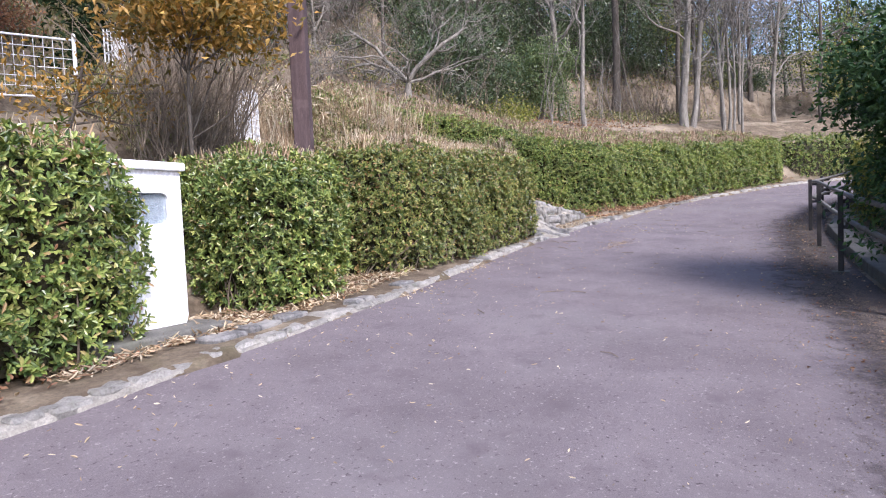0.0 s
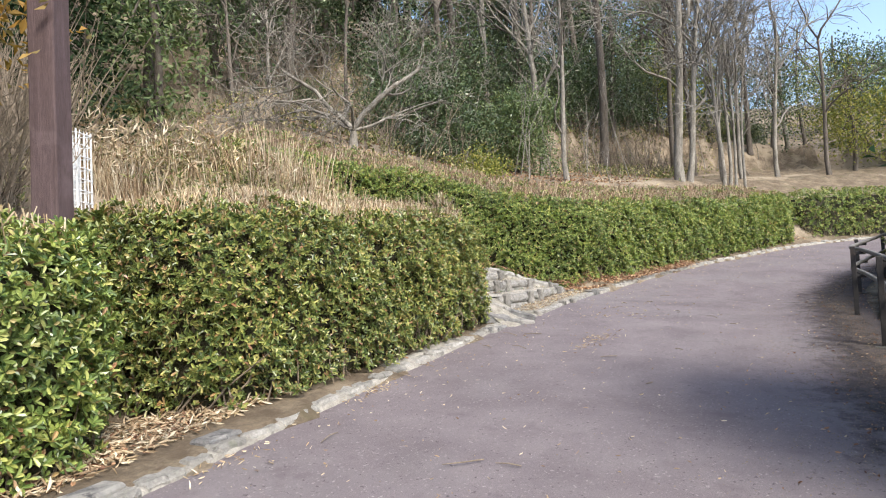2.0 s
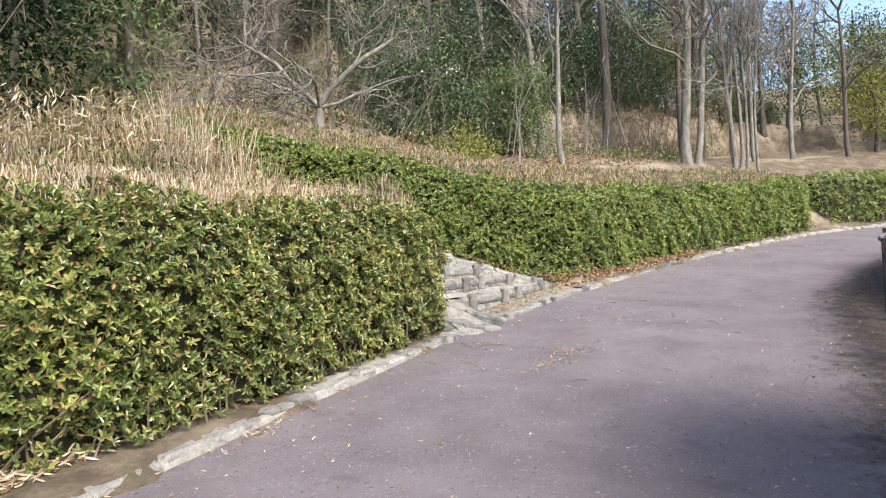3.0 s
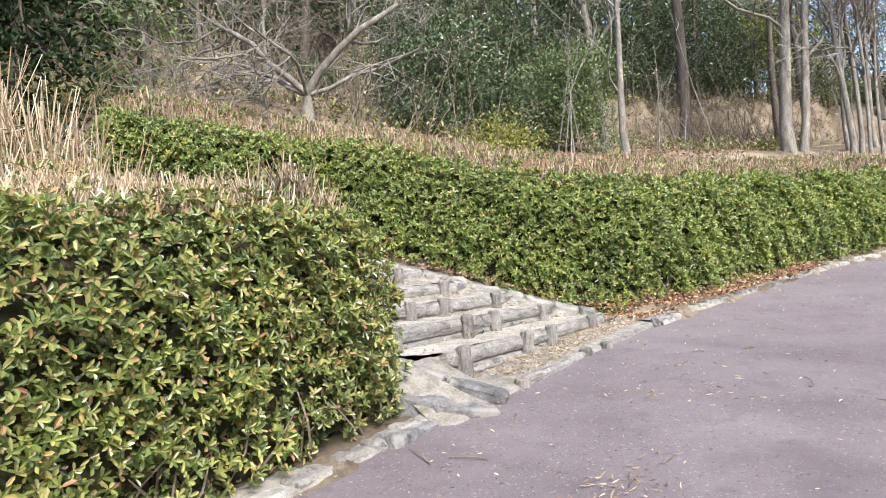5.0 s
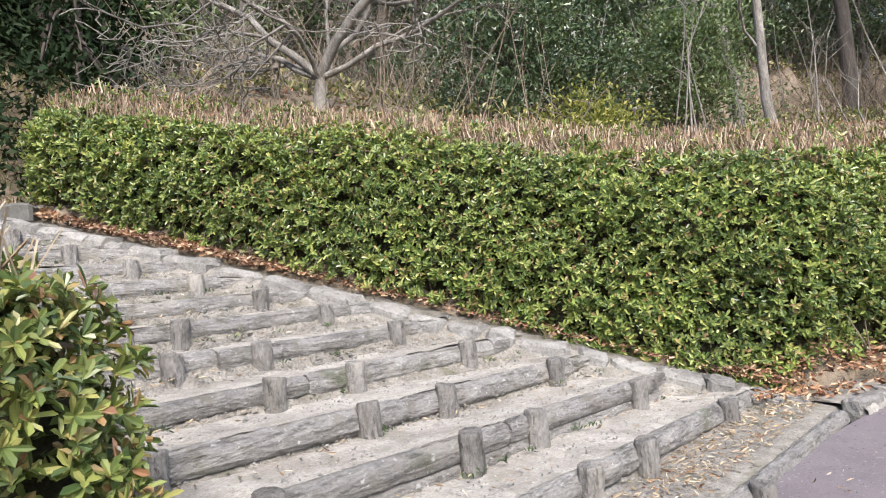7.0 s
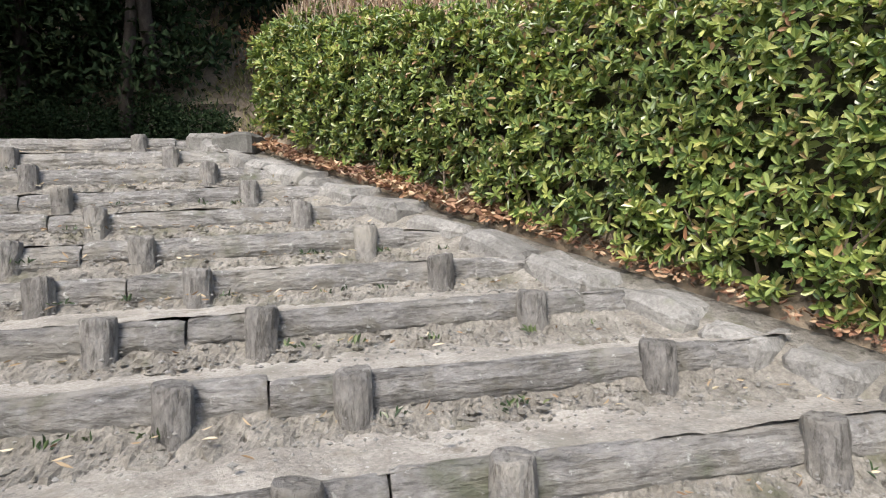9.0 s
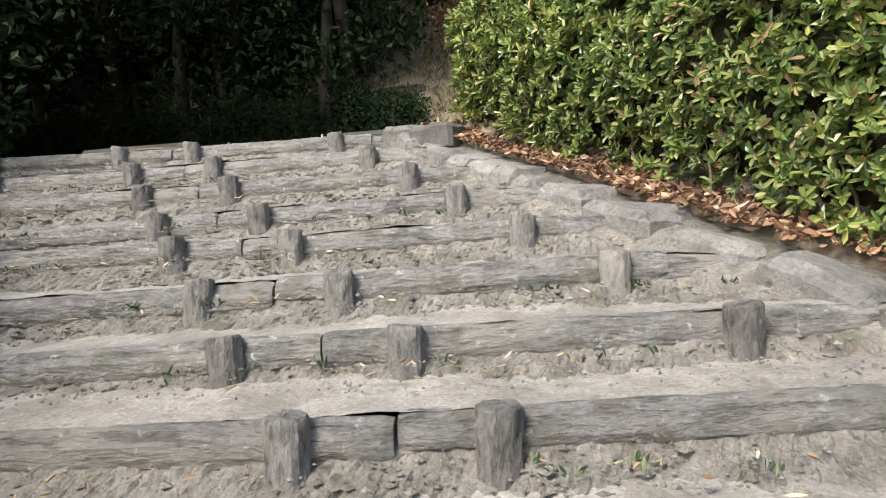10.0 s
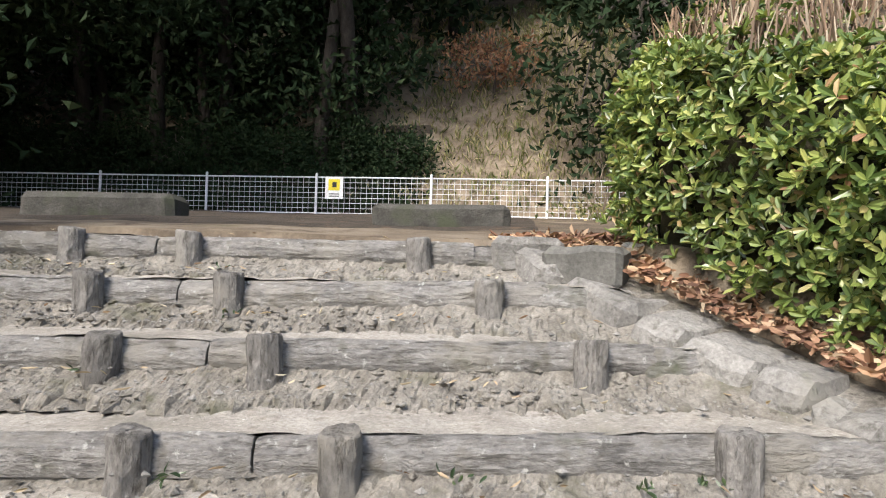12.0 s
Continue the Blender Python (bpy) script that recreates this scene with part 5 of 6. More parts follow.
# thin pale saplings and twiggy growth between the trees
p = scatter(r, 900, 5, 25, -1.5, 13, lambda x, y: (kerb_d(x, y) > 3.6) & (stair_d(x, y) > 3.0) & (ground_z(x, y) > 2.2) & ((kerb_d(x, y) > 9) | (r.random(len(x)) < 0.25)))[:250]
B = Bundle()
for x, y in p:
    z = gz(x, y)
    h = r.uniform(1.0, 3.8)
    e = np.array([x, y, z]) + np.array([r.normal() * 0.16 * h, r.normal() * 0.16 * h, h])
    m = (np.array([x, y, z]) + e) / 2 + r.normal(size=3) * 0.1
    B.add(*tube([(x, y, z - 0.05), m, e], [0.02, 0.014, 0.005], 4))
    for _ in range(5):
        f = r.uniform(0.3, 1)
        s0 = m * (1 - f) + e * f
        s1 = s0 + np.array([r.normal() * 0.35, r.normal() * 0.35, r.uniform(0.1, 0.8)])
        B.add(*tube([s0, (s0 + s1) / 2 + r.normal(size=3) * 0.04, s1], [0.009, 0.007, 0.003], 3))
tagged(new("saplings", B.mesh("saplings", M_BARK)), "thin pale bare saplings and twigs between the trees", "saplings", "", "stuff")
p = scatter(r, 300, 9, 30, -3.5, 14, lambda x, y: (kerb_d(x, y) > 10.3) & (kerb_d(x, y) < 15))[:22]
for i, (x, y) in enumerate(p):
    leaf_tree(x, y, 1.8, 0.04, (0, 0, 1.0, r.uniform(0.8, 1.5), 1.0, r.uniform(0.6, 1.2)), 500 + i, "green shrub among the bare trees", (M_EVERGREEN, M_SHRUB, M_EVERGREEN, M_BAMBOO)[i % 4], 0.13, 55, 32, 0.28, name="shrub", group="shrubs among the bare trees")


def litter(name, pts, size, mat, label, lift=0.012, zf=None, slim=0.45):
    rr = np.random.default_rng(len(pts))
    z = (ground_z if zf is None else zf)(pts[:, 0], pts[:, 1])
    at = np.c_[pts, z + lift + rr.uniform(0, 0.02, len(pts))]
    a = rr.uniform(0, 6.28, len(pts))
    flat = np.stack([np.cos(a), np.sin(a), rr.normal(size=len(pts)) * 0.15], 1)
    lv, lf_ = leaves(rr, at, flat, size, size * slim, 1, 0.25, 0.25)
    return tagged(new(name, mesh_of(name, lv, lf_, mat)), label, "leaves", "", "stuff")


p = scatter(r, 34000, -14, 14, -3.5, 0.6, lambda x, y: (kerb_d(x, y) > 0.44) & (kerb_d(x, y) < 1.0) & ((x < -3.9) | (x > 1.1)))
litter("fallen_leaves", p, 0.055, M_LITTER, "brown fallen leaves between kerb and hedge", 0.02)
p = scatter(r, 15000, -13.5, -4.2, -2.0, -0.2, lambda x, y: (kerb_d(x, y) > 0.42) & (kerb_d(x, y) < 1.2) & (r.random(len(x)) < np.where(x < -8.5, 1.0, 0.35)))
litter("straw_litter", p, 0.1, M_STRAW, "pale dry bamboo leaves and straw by the kerb", 0.025, None, 0.17)
p = scatter(r, 15000, 0.6, 14, -4, 0.6, lambda x, y: (kerb_d(x, y) > 0.26) & (kerb_d(x, y) < 0.75))
litter("fallen_leaves", p, 0.06, M_LITTER, "brown fallen leaves under the hedge by the path", 0.085)
p = scatter(r, 60000, -6, 2, -0.5, 7, lambda x, y: (stair_coords(x, y)[1] < -0.86) & (stair_coords(x, y)[1] > -1.35 - 0.35 * (stair_coords(x, y)[0] > 10)) & (stair_coords(x, y)[0] < 13.2) & (stair_coords(x, y)[0] > -0.4))
litter("fallen_leaves", p[:9000], 0.05, M_LITTER, "brown fallen leaves below the hedge along the stairs", 0.03, lambda x, y: np.minimum(stair_coords(x, y)[0], 12.3) * RISE + RISE - 0.06)
p = scatter(r, 16000, -1, 26, 1, 17, lambda x, y: (kerb_d(x, y) > 2.6) & (stair_d(x, y) > 2.4))
litter("fallen_leaves", p, 0.1, M_LITTER, "brown leaf litter on the slope")
p = scatter(r, 5200, -15, 12, -7, -0.8, lambda x, y: (kerb_d(x, y) < -0.02) & (kerb_d(x, y) > -4.6) & (r.random(len(x)) < np.exp(kerb_d(x, y) * 0.9) + 0.12))
litter("road_litter", p, 0.04, M_STRAW, "pale scraps of leaf and straw on the road", 0.014, road_z, 0.25)
p = scatter(r, 9000, -14, 6, -7.5, -4.2, lambda x, y: (kerb_d(x, y) < -3.2) & (x > -10.5) & (r.random(len(x)) < 0.03 + 0.3 * smoothstep(-3.8, -4.4, kerb_d(x, y))))
litter("road_litter", p, 0.036, M_LITTER, "brown leaves along the far road edge", 0.014, road_z)


def step_z(x, y):
    up, along = stair_coords(x, y)
    return (np.floor(up - 0.12) + 1) * RISE - 0.02


p = scatter(r, 30000, -9, 1.5, -0.6, 6.5, lambda x, y: (stair_coords(x, y)[1] > -0.5) & (stair_coords(x, y)[1] < 3.4) & (stair_coords(x, y)[0] > 0.25) & (stair_coords(x, y)[0] < 12.8) & (np.mod(stair_coords(x, y)[0], 1) > 0.3) & (r.random(len(x)) < 0.03 + 0.14 * (np.mod(stair_coords(x, y)[0], 1) > 0.78)))
litter("step_litter", p[:3600], 0.05, M_STRAW, "straw and leaf scraps on the treads", 0.03, step_z, 0.2)
q = scatter(r, 4000, -9, 1.5, -0.6, 6.5, lambda x, y: (stair_coords(x, y)[1] > -0.5) & (stair_coords(x, y)[1] < 3.4) & (stair_coords(x, y)[0] > 0.25) & (stair_coords(x, y)[0] < 12.8) & (np.mod(stair_coords(x, y)[0], 1) > 0.8))[:75]
at = np.c_[np.repeat(q, 7, 0) + r.normal(size=(len(q) * 7, 2)) * 0.025, np.repeat(step_z(q[:, 0], q[:, 1]) + 0.03, 7)]
lv, lf_ = leaves(r, at, np.tile([0, 0, 1.0], (len(at), 1)), 0.04, 0.012, 1, 0.7, 0.4)
tagged(new("weeds", mesh_of("weeds", lv, lf_, M_EVERGREEN)), "small green weeds at the foot of the logs", "weeds", "", "stuff")

p = scatter(r, 8000, -9.5, 3.5, 16.9, 25, lambda x, y: r.random(len(x)) < smoothstep(-9.5, -6, x))
at = np.c_[p, ground_z(p[:, 0], p[:, 1])]
lv, lf_ = leaves(r, at, np.tile([0, -0.2, 1.0], (len(at), 1)), 0.3, 0.03, 2, 0.45, 0.6, True)
tagged(new("slope_grass", mesh_of("slope_grass", lv, lf_, M_BAMBOO)), "rough half-dry grass on the slope behind the fence", "grass", "", "stuff")
# straw before the lowest step, and sticks on the road
q = scatter(r, 6000, -3.2, 0.9, -0.95, 0.9, lambda x, y: (stair_coords(x, y)[0] < 0.0) & (stair_coords(x, y)[0] > -0.75) & (stair_coords(x, y)[1] > -0.6) & (stair_coords(x, y)[1] < 3.0))[:1500]
litter("step_litter", q[:1000], 0.05, M_STRAW, "straw and dry leaves before the lowest step", 0.05, road_z, 0.2)
litter("step_litter", q[1000:], 0.032, M_LITTER, "brown leaf scraps before the lowest step", 0.05, road_z, 0.4)
q = np.concatenate([np.array(c) + r.normal(size=(n, 2)) * w for c, n, w in (((-4.6, -2.35), 70, (0.3, 0.1)), ((-4.2, -2.4), 30, (0.2, 0.1)), ((-7.6, -1.27), 45, (0.2, 0.07)), ((-9.5, -1.53), 40, (0.2, 0.07)), ((-2.0, -2.0), 60, (0.5, 0.25)))])
litter("straw_litter", q, 0.06, M_STRAW, "small drifts of pale straw on the road", 0.016, road_z, 0.14)
B = Bundle()
for x, y in scatter(r, 60, -11, 1, -4.6, -0.9, lambda x, y: (kerb_d(x, y) < -0.2) & (kerb_d(x, y) > -3.2))[:24]:
    a, ln = r.uniform(0, 3.14), r.uniform(0.08, 0.3)
    p0, p1 = np.array([x, y]), np.array([x + math.cos(a) * ln, y + math.sin(a) * ln])
    B.add(*tube([np.r_[p0, float(road_z(*p0)) + 0.016], np.r_[(p0 + p1) / 2 + r.normal(size=2) * 0.015, float(road_z(*p1)) + 0.02], np.r_[p1, float(road_z(*p1)) + 0.016]], [0.005, 0.005, 0.003], 4))
tagged(new("twigs", B.mesh("twigs", M_TWIG)), "thin dry twigs lying on the asphalt", "twigs", "", "stuff")
# leaves drifted along the upper part of the stair kerb
q = scatter(r, 30000, -6, -1, 2.5, 7, lambda x, y: (stair_coords(x, y)[1] < -0.82) & (stair_coords(x, y)[1] > -1.7) & (stair_coords(x, y)[0] < 13.2) & (stair_coords(x, y)[0] > 7))[:3000]
litter("fallen_leaves", q, 0.072, M_LITTER, "russet leaves drifted between stair kerb and hedge", 0.05, lambda x, y: np.minimum(stair_coords(x, y)[0], 12.3) * RISE + RISE - 0.06)
# low leaves in shade colour, added to darken the bank behind the fence
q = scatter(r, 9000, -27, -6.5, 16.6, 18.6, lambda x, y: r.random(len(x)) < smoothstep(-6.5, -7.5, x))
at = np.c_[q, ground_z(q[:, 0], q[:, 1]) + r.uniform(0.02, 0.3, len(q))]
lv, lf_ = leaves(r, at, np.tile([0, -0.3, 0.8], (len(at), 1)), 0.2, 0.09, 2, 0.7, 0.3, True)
tagged(new("ground_cover", mesh_of("ground_cover", lv, lf_, M_SHADELEAF)), "low leaves in shade colour that darken the bank behind the fence", "undergrowth", "", "stuff")
# dirt washed against the far edge of the road, with tree shade painted in
fl = lerp_path(FAR_SIDE, 0.12)
fl = fl[(fl[:, 0] > -13) & (fl[:, 0] < 8)]
fd = np.gradient(fl, axis=0)
fd /= np.linalg.norm(fd, axis=1)[:, None]
fn = np.stack([-fd[:, 1], fd[:, 0]], 1)
if to_line(*(fl[40] + fn[40]), KERB)[0] < to_line(*(fl[40] - fn[40]), KERB)[0]:
    fn = -fn
wide = 1.25 + 0.3 * wobble(fl[:, 0] * 0.6, fl[:, 1], 3)
na = 12
cover = np.linspace(0, 1, na)
rows = np.stack([np.c_[fl + fn * (wide * o)[:, None], road_z(*(fl + fn * (wide * o)[:, None]).T) + 0.012 * wobble(*(0.6 * (fl + fn * (wide * o)[:, None])).T, 5) + 0.014 - 0.009 * o] for o in cover - 0.08], 1)
i = np.arange(len(fl) - 1)[:, None] * na + np.arange(na - 1)[None]
dirt = tagged(new("edge_dirt", mesh_of("edge_dirt", rows.reshape(-1, 3), np.stack([i, i + na, i + na + 1, i + 1], -1).reshape(-1, 4), M_GRIME_SHADE, True)), "dark dirt and painted tree shade along the edge of the path", "dirt", "", "stuff")
dirt.data.attributes.new("spread", "FLOAT", "POINT").data.foreach_set("value", np.tile(1 - cover, len(fl)).astype(np.float32))
j = r.integers(0, len(fl), 26000)
q = fl[j] + fn[j] * (0.1 + r.exponential(0.42, 26000))[:, None] + r.normal(size=(26000, 2)) * 0.04
q = q[to_line(q[:, 0], q[:, 1], KERB)[0] < -1.5]
litter("edge_crumbs", q, 0.013, M_TWIG, "dark crumbs of dirt and leaf along the path edge", 0.008, lambda x, y: road_z(x, y) + 0.012 * wobble(x * 0.6, y * 0.6, 5), 0.6)
foot = lerp_path([(0.75, 0.4), (1.2, -0.14), (2.2, -0.48), (6.0, -1.31)], 0.02)
fd = np.gradient(foot, axis=0)
fd /= np.linalg.norm(fd, axis=1)[:, None]
j = r.integers(0, len(foot), 2600)
q = foot[j] + np.stack([fd[j, 1], -fd[j, 0]], 1) * r.uniform(-0.1, 0.42, (2600, 1)) * np.interp(foot[j, 0], [1.0, 2.0], [1.15, 0.8])[:, None]
litter("fallen_leaves", q, 0.06, M_LITTER, "brown fallen leaves at the corner of the hedge", 0.03, lambda x, y: np.maximum(np.max([ground_z(x + a, y + b) for a in (-0.14, 0, 0.14) for b in (-0.14, 0, 0.14)], 0), road_z(x, y) + 0.075))
# the landing: a sheet with shade put into its colour, up to the fence and on the bank behind it
lx, ly = np.meshgrid(np.arange(-30, -4.0, 0.2), np.arange(6.8, 19.1, 0.2))
lz = ground_z(lx, ly) - 0.05 + 0.075 * smoothstep(6.7, 7.6, ly)
nl = lx.shape[1]
i = np.arange(lx.shape[0] - 1)[:, None] * nl + np.arange(nl - 1)[None]
keep = ~((lx[:-1, :-1] > -7.2 + 0.25 * wobble(ly[:-1, :-1] * 2, lx[:-1, :-1], 4)) & (ly[:-1, :-1] > 16.4))
tagged(new("landing", mesh_of("landing", np.stack([lx, ly, lz], -1).reshape(-1, 3), np.stack([i, i + 1, i + nl + 1, i + nl], -1)[keep].reshape(-1, 4), M_SHADED_EARTH, True)), "earth landing above the stairs, shade put into its dark colour", "ground", "", "structure")
# grit on the treads
q = scatter(r, 26000, -9, 1.5, -0.7, 6.5, lambda x, y: (stair_coords(x, y)[1] > -0.7) & (stair_coords(x, y)[1] < 3.5) & (stair_coords(x, y)[0] > 0.25) & (stair_coords(x, y)[0] < 12.8) & (np.mod(stair_coords(x, y)[0], 1) > 0.28))[:4200]
n = len(q)
c = np.c_[q, step_z(q[:, 0], q[:, 1]) + 0.008 + 0.045 * smoothstep(0.6, 1.0, np.mod(stair_coords(q[:, 0], q[:, 1])[0], 1))]
sz = r.uniform(0.004, 0.011, (n, 1, 1)) * (1 + 0.8 * (r.random((n, 1, 1)) < 0.06))
octa = np.array([[1, 0, 0], [-1, 0, 0], [0, 1, 0], [0, -1, 0], [0, 0, 0.7], [0, 0, -0.7]], float)
v = (c[:, None] + octa[None] * sz * r.uniform(0.6, 1.3, (n, 6, 1))).reshape(-1, 3)
tri = np.array([[0, 2, 4], [2, 1, 4], [1, 3, 4], [3, 0, 4], [2, 0, 5], [1, 2, 5], [3, 1, 5], [0, 3, 5]])
tagged(new("grit", mesh_of("grit", v, (np.arange(n)[:, None, None] * 6 + tri[None]).reshape(-1, 3), M_STONE)), "small grey grit and crumbs on the treads", "grit", "", "stuff")


# crumbling clods of earth at the foot of the logs
B = []
for k in range(STEPS):
    n = (0, 150, 350, 600)[k] if k < 4 else 800
    a, o = r.uniform(-0.6, STAIR_WIDTH, n), r.uniform(0.06, 0.34, n)
    q = STAIR + CLIMB * k + LEFT * a[:, None] + UP * 0.1 - UP * (o * (0.3 if k < 2 else 0.6 if k < 4 else 0.9))[:, None]
    z = RISE * (k + 1) - 0.03 + FLIGHT[k][3] + FLIGHT[k][4] / 1.87 * np.clip(a, 0, 4) + np.interp(o, [x for x, _ in RISER], [z for _, z in RISER])
    B.append(np.c_[q, z])
c = np.concatenate(B)
n = len(c)
sz = 0.005 + r.exponential(0.006, (n, 1, 1)).clip(0, 0.022)
v = (c[:, None] + octa[None] * sz * r.uniform(0.5, 1.4, (n, 6, 1))).reshape(-1, 3)
tagged(new("clods", mesh_of("clods", v, (np.arange(n)[:, None, None] * 6 + tri[None]).reshape(-1, 3), M_RISER)), "crumbling lumps of grey earth below the logs", "earth", "", "stuff")


# ---- white cabinet ----
M_WHITE = surface("white_enamel", [(0.3, (0.72, 0.73, 0.74)), (0.7, (0.82, 0.82, 0.81))], 1.5, 30, 0.45, 0.05, 20, patches=[(2.5, 0.68, 0.85, (0.62, 0.61, 0.57))], spec=0.5)
M_DARK = surface("dark_steel", [(0.3, (0.02, 0.018, 0.018)), (0.7, (0.05, 0.045, 0.042))], 6, 60, 0.55, 0.3, 40, patches=[(4, 0.62, 0.8, (0.09, 0.06, 0.045))])
M_RAIL = surface("weathered_rail", [(0.3, (0.1, 0.095, 0.09)), (0.7, (0.19, 0.18, 0.17))], 5, 60, 0.6, 0.3, 40, patches=[(3, 0.6, 0.8, (0.1, 0.07, 0.05))])
M_BROWN = surface("brown_stained_timber", [(0.3, (0.055, 0.036, 0.036)), (0.6, (0.085, 0.058, 0.06)), (0.85, (0.125, 0.09, 0.092))], 5, 50, 0.8, 0.5, 30, stretch=(3, 3, 0.3), patches=[(1.4, 0.6, 0.8, (0.15, 0.11, 0.115))], distance=0.01)
M_CONCRETE = surface("mossy_concrete", [(0.3, (0.08, 0.078, 0.07)), (0.6, (0.15, 0.145, 0.132)), (0.85, (0.25, 0.24, 0.225))], 2.5, 50, 0.92, 0.5, 30, patches=[(2.0, 0.55, 0.75, (0.1, 0.105, 0.075))], distance=0.012)
M_MOSSY = surface("dark_mossy_stone", [(0.3, (0.045, 0.043, 0.037)), (0.6, (0.085, 0.082, 0.072)), (0.85, (0.15, 0.144, 0.13))], 5, 50, 0.95, 0.9, 30, patches=[(3.0, 0.52, 0.7, (0.06, 0.066, 0.042))], distance=0.03)
M_WIRE = surface("white_coated_wire", [(0.3, (0.6, 0.61, 0.63)), (0.7, (0.76, 0.77, 0.79))], 5, 40, 0.5, 0.1, 30, patches=[(4, 0.64, 0.8, (0.42, 0.38, 0.33))])
M_YELLOW = surface("yellow_print", [(0.3, (0.68, 0.55, 0.02)), (0.7, (0.75, 0.62, 0.04))], 4, 40, 0.5, 0.05)
M_BLACK = surface("black_print", [(0.3, (0.02, 0.02, 0.02)), (0.7, (0.04, 0.04, 0.035))], 4, 40, 0.5, 0.05)
glass, gn, gl, gb = material("window_glass", 0.05, 0, 0.5)
gb.inputs["Base Color"].default_value = (0.75, 0.85, 0.95, 1)
gb.inputs["Transmission Weight"].default_value = 0.85

CX, CY, CTURN = -12.1, -0.82, 6.0          # front corner of the cabinet, and its turn with the road
cz = float(road_z(-12.1, -1.3)) + 0.13
C = pose(CX, CY, cz, 0, 0, CTURN)
cabinet = empty("cabinet", C, "white enamelled metal cabinet with a small window", "cabinet")
W, D, H = 0.78, 0.5, 1.38


def rounded(w, h, rad, n=6):
    pts = []
    for cx, cy, a0 in ((w / 2 - rad, h / 2 - rad, 0), (-w / 2 + rad, h / 2 - rad, 90), (-w / 2 + rad, -h / 2 + rad, 180), (w / 2 - rad, -h / 2 + rad, 270)):
        for i in range(n + 1):
            a = radians(a0 + 90 * i / n)
            pts.append((cx + rad * math.cos(a), cy + rad * math.sin(a)))
    return pts


def local(name, bm, mat, parent, m, label="", smooth=False):
    """A part given in the thing's own coordinates."""
    bmesh.ops.transform(bm, matrix=m, verts=bm.verts)
    return part(name, bm, mat, parent, label, smooth)


# front panel with a window opening through it
bm = bmesh.new()
win = rounded(0.5, 0.27, 0.06)
wx, wz = -W / 2, 1.05
outer = [(-W + 0.0, 0.0), (0.0, 0.0), (0.0, H), (-W, H)]
ring_out = []
for x, z in win:
    a = math.atan2(z / 0.27, x / 0.5)
    s = 1 / max(abs(math.cos(a)), abs(math.sin(a)))
    ux, uz = math.cos(a) * s, math.sin(a) * s
    ring_out.append((wx + ux * W / 2, (H - wz) * uz + wz if uz > 0 else wz + uz * wz))
for y in (0.0, 0.03):
    vi = [bm.verts.new((wx + x, y, wz + z)) for x, z in win]
    vo = [bm.verts.new((x, y, z)) for x, z in ring_out]
    for i in range(len(vi)):
        j = (i + 1) % len(vi)
        bm.faces.new((vi[i], vo[i], vo[j], vi[j]) if y else (vi[i], vi[j], vo[j], vo[i]))
    if y == 0:
        first = vi, vo
for a, b in ((first[0], vi), (first[1], vo)):
    for i in range(len(a)):
        j = (i + 1) % len(a)
        bm.faces.new((a[i], a[j], b[j], b[i]))
bmesh.ops.recalc_face_normals(bm, faces=bm.faces)
front = local("front_panel", bm, M_WHITE, cabinet, C)
for nm, size, centre in (("side_panel", (0.025, D, H), (-0.013, D / 2 + 0.034, H / 2)), ("side_panel", (0.025, D, H), (-W + 0.013, D / 2 + 0.034, H / 2)), ("back_panel", (W - 0.06, 0.025, H), (-W / 2, D + 0.01, H / 2)), ("floor_panel", (W - 0.06, D - 0.04, 0.03), (-W / 2, D / 2 + 0.02, 0.02)), ("inner_shelf", (W - 0.06, D - 0.06, 0.02), (-W / 2, D / 2 + 0.02, 0.86))):
    local(nm, box_bm(size, centre, 0.003, segments=1), M_WHITE, cabinet, C)
local("lid", box_bm((W + 0.06, D + 0.1, 0.075), (-W / 2, D / 2, H + 0.04), 0.015), M_WHITE, cabinet, C, "overhanging white lid")
bm = bmesh.new()
bmesh.ops.create_grid(bm, x_segments=1, y_segments=1, size=0.5)
bmesh.ops.scale(bm, vec=(0.52, 0.29, 1), verts=bm.verts)
bmesh.ops.transform(bm, matrix=pose(wx, 0.036, wz, 90), verts=bm.verts)
ext = bmesh.ops.extrude_face_region(bm, geom=bm.faces[:])
bmesh.ops.translate(bm, vec=(0, 0.005, 0), verts=[v for v in ext["geom"] if isinstance(v, bmesh.types.BMVert)])
pane = local("window_pane", bm, glass, cabinet, C, "bluish glass pane")
pane.visible_shadow = False
local("grille", box_bm((0.46, 0.02, 0.012), (wx, 0.12, wz + 0.03), 0.003, segments=1), M_RAIL, cabinet, C)
plinth = tagged(new("plinth"), "grey concrete plinth under the white cabinet", "plinth")
plinth.matrix_world = C
local("slab", box_bm((W + 0.5, D + 0.5, 0.3), (-W / 2 - 0.05, D / 2 - 0.1, -0.153), 0.02), M_CONCRETE, plinth, C)
for n, (x, y, w_, l_) in enumerate(((-11.75, -1.35, 0.42, 0.24), (-12.2, -1.42, 0.4, 0.24), (-11.32, -1.28, 0.38, 0.22), (-9.3, -1.15, 0.36, 0.2), (-10.35, -1.36, 0.4, 0.2))):
    ob = tagged(new("paving_stone", stone_mesh("paving_stone", w_, l_, 0.12, M_SLATE, 90 + n, 0.06)), "dark grey flat stone set beside the kerb", "stone", "dark stones by the kerb")
    ob.matrix_world = pose(x, y, float(road_z(x, y)) - 0.035, 0, 0, 7 + n)

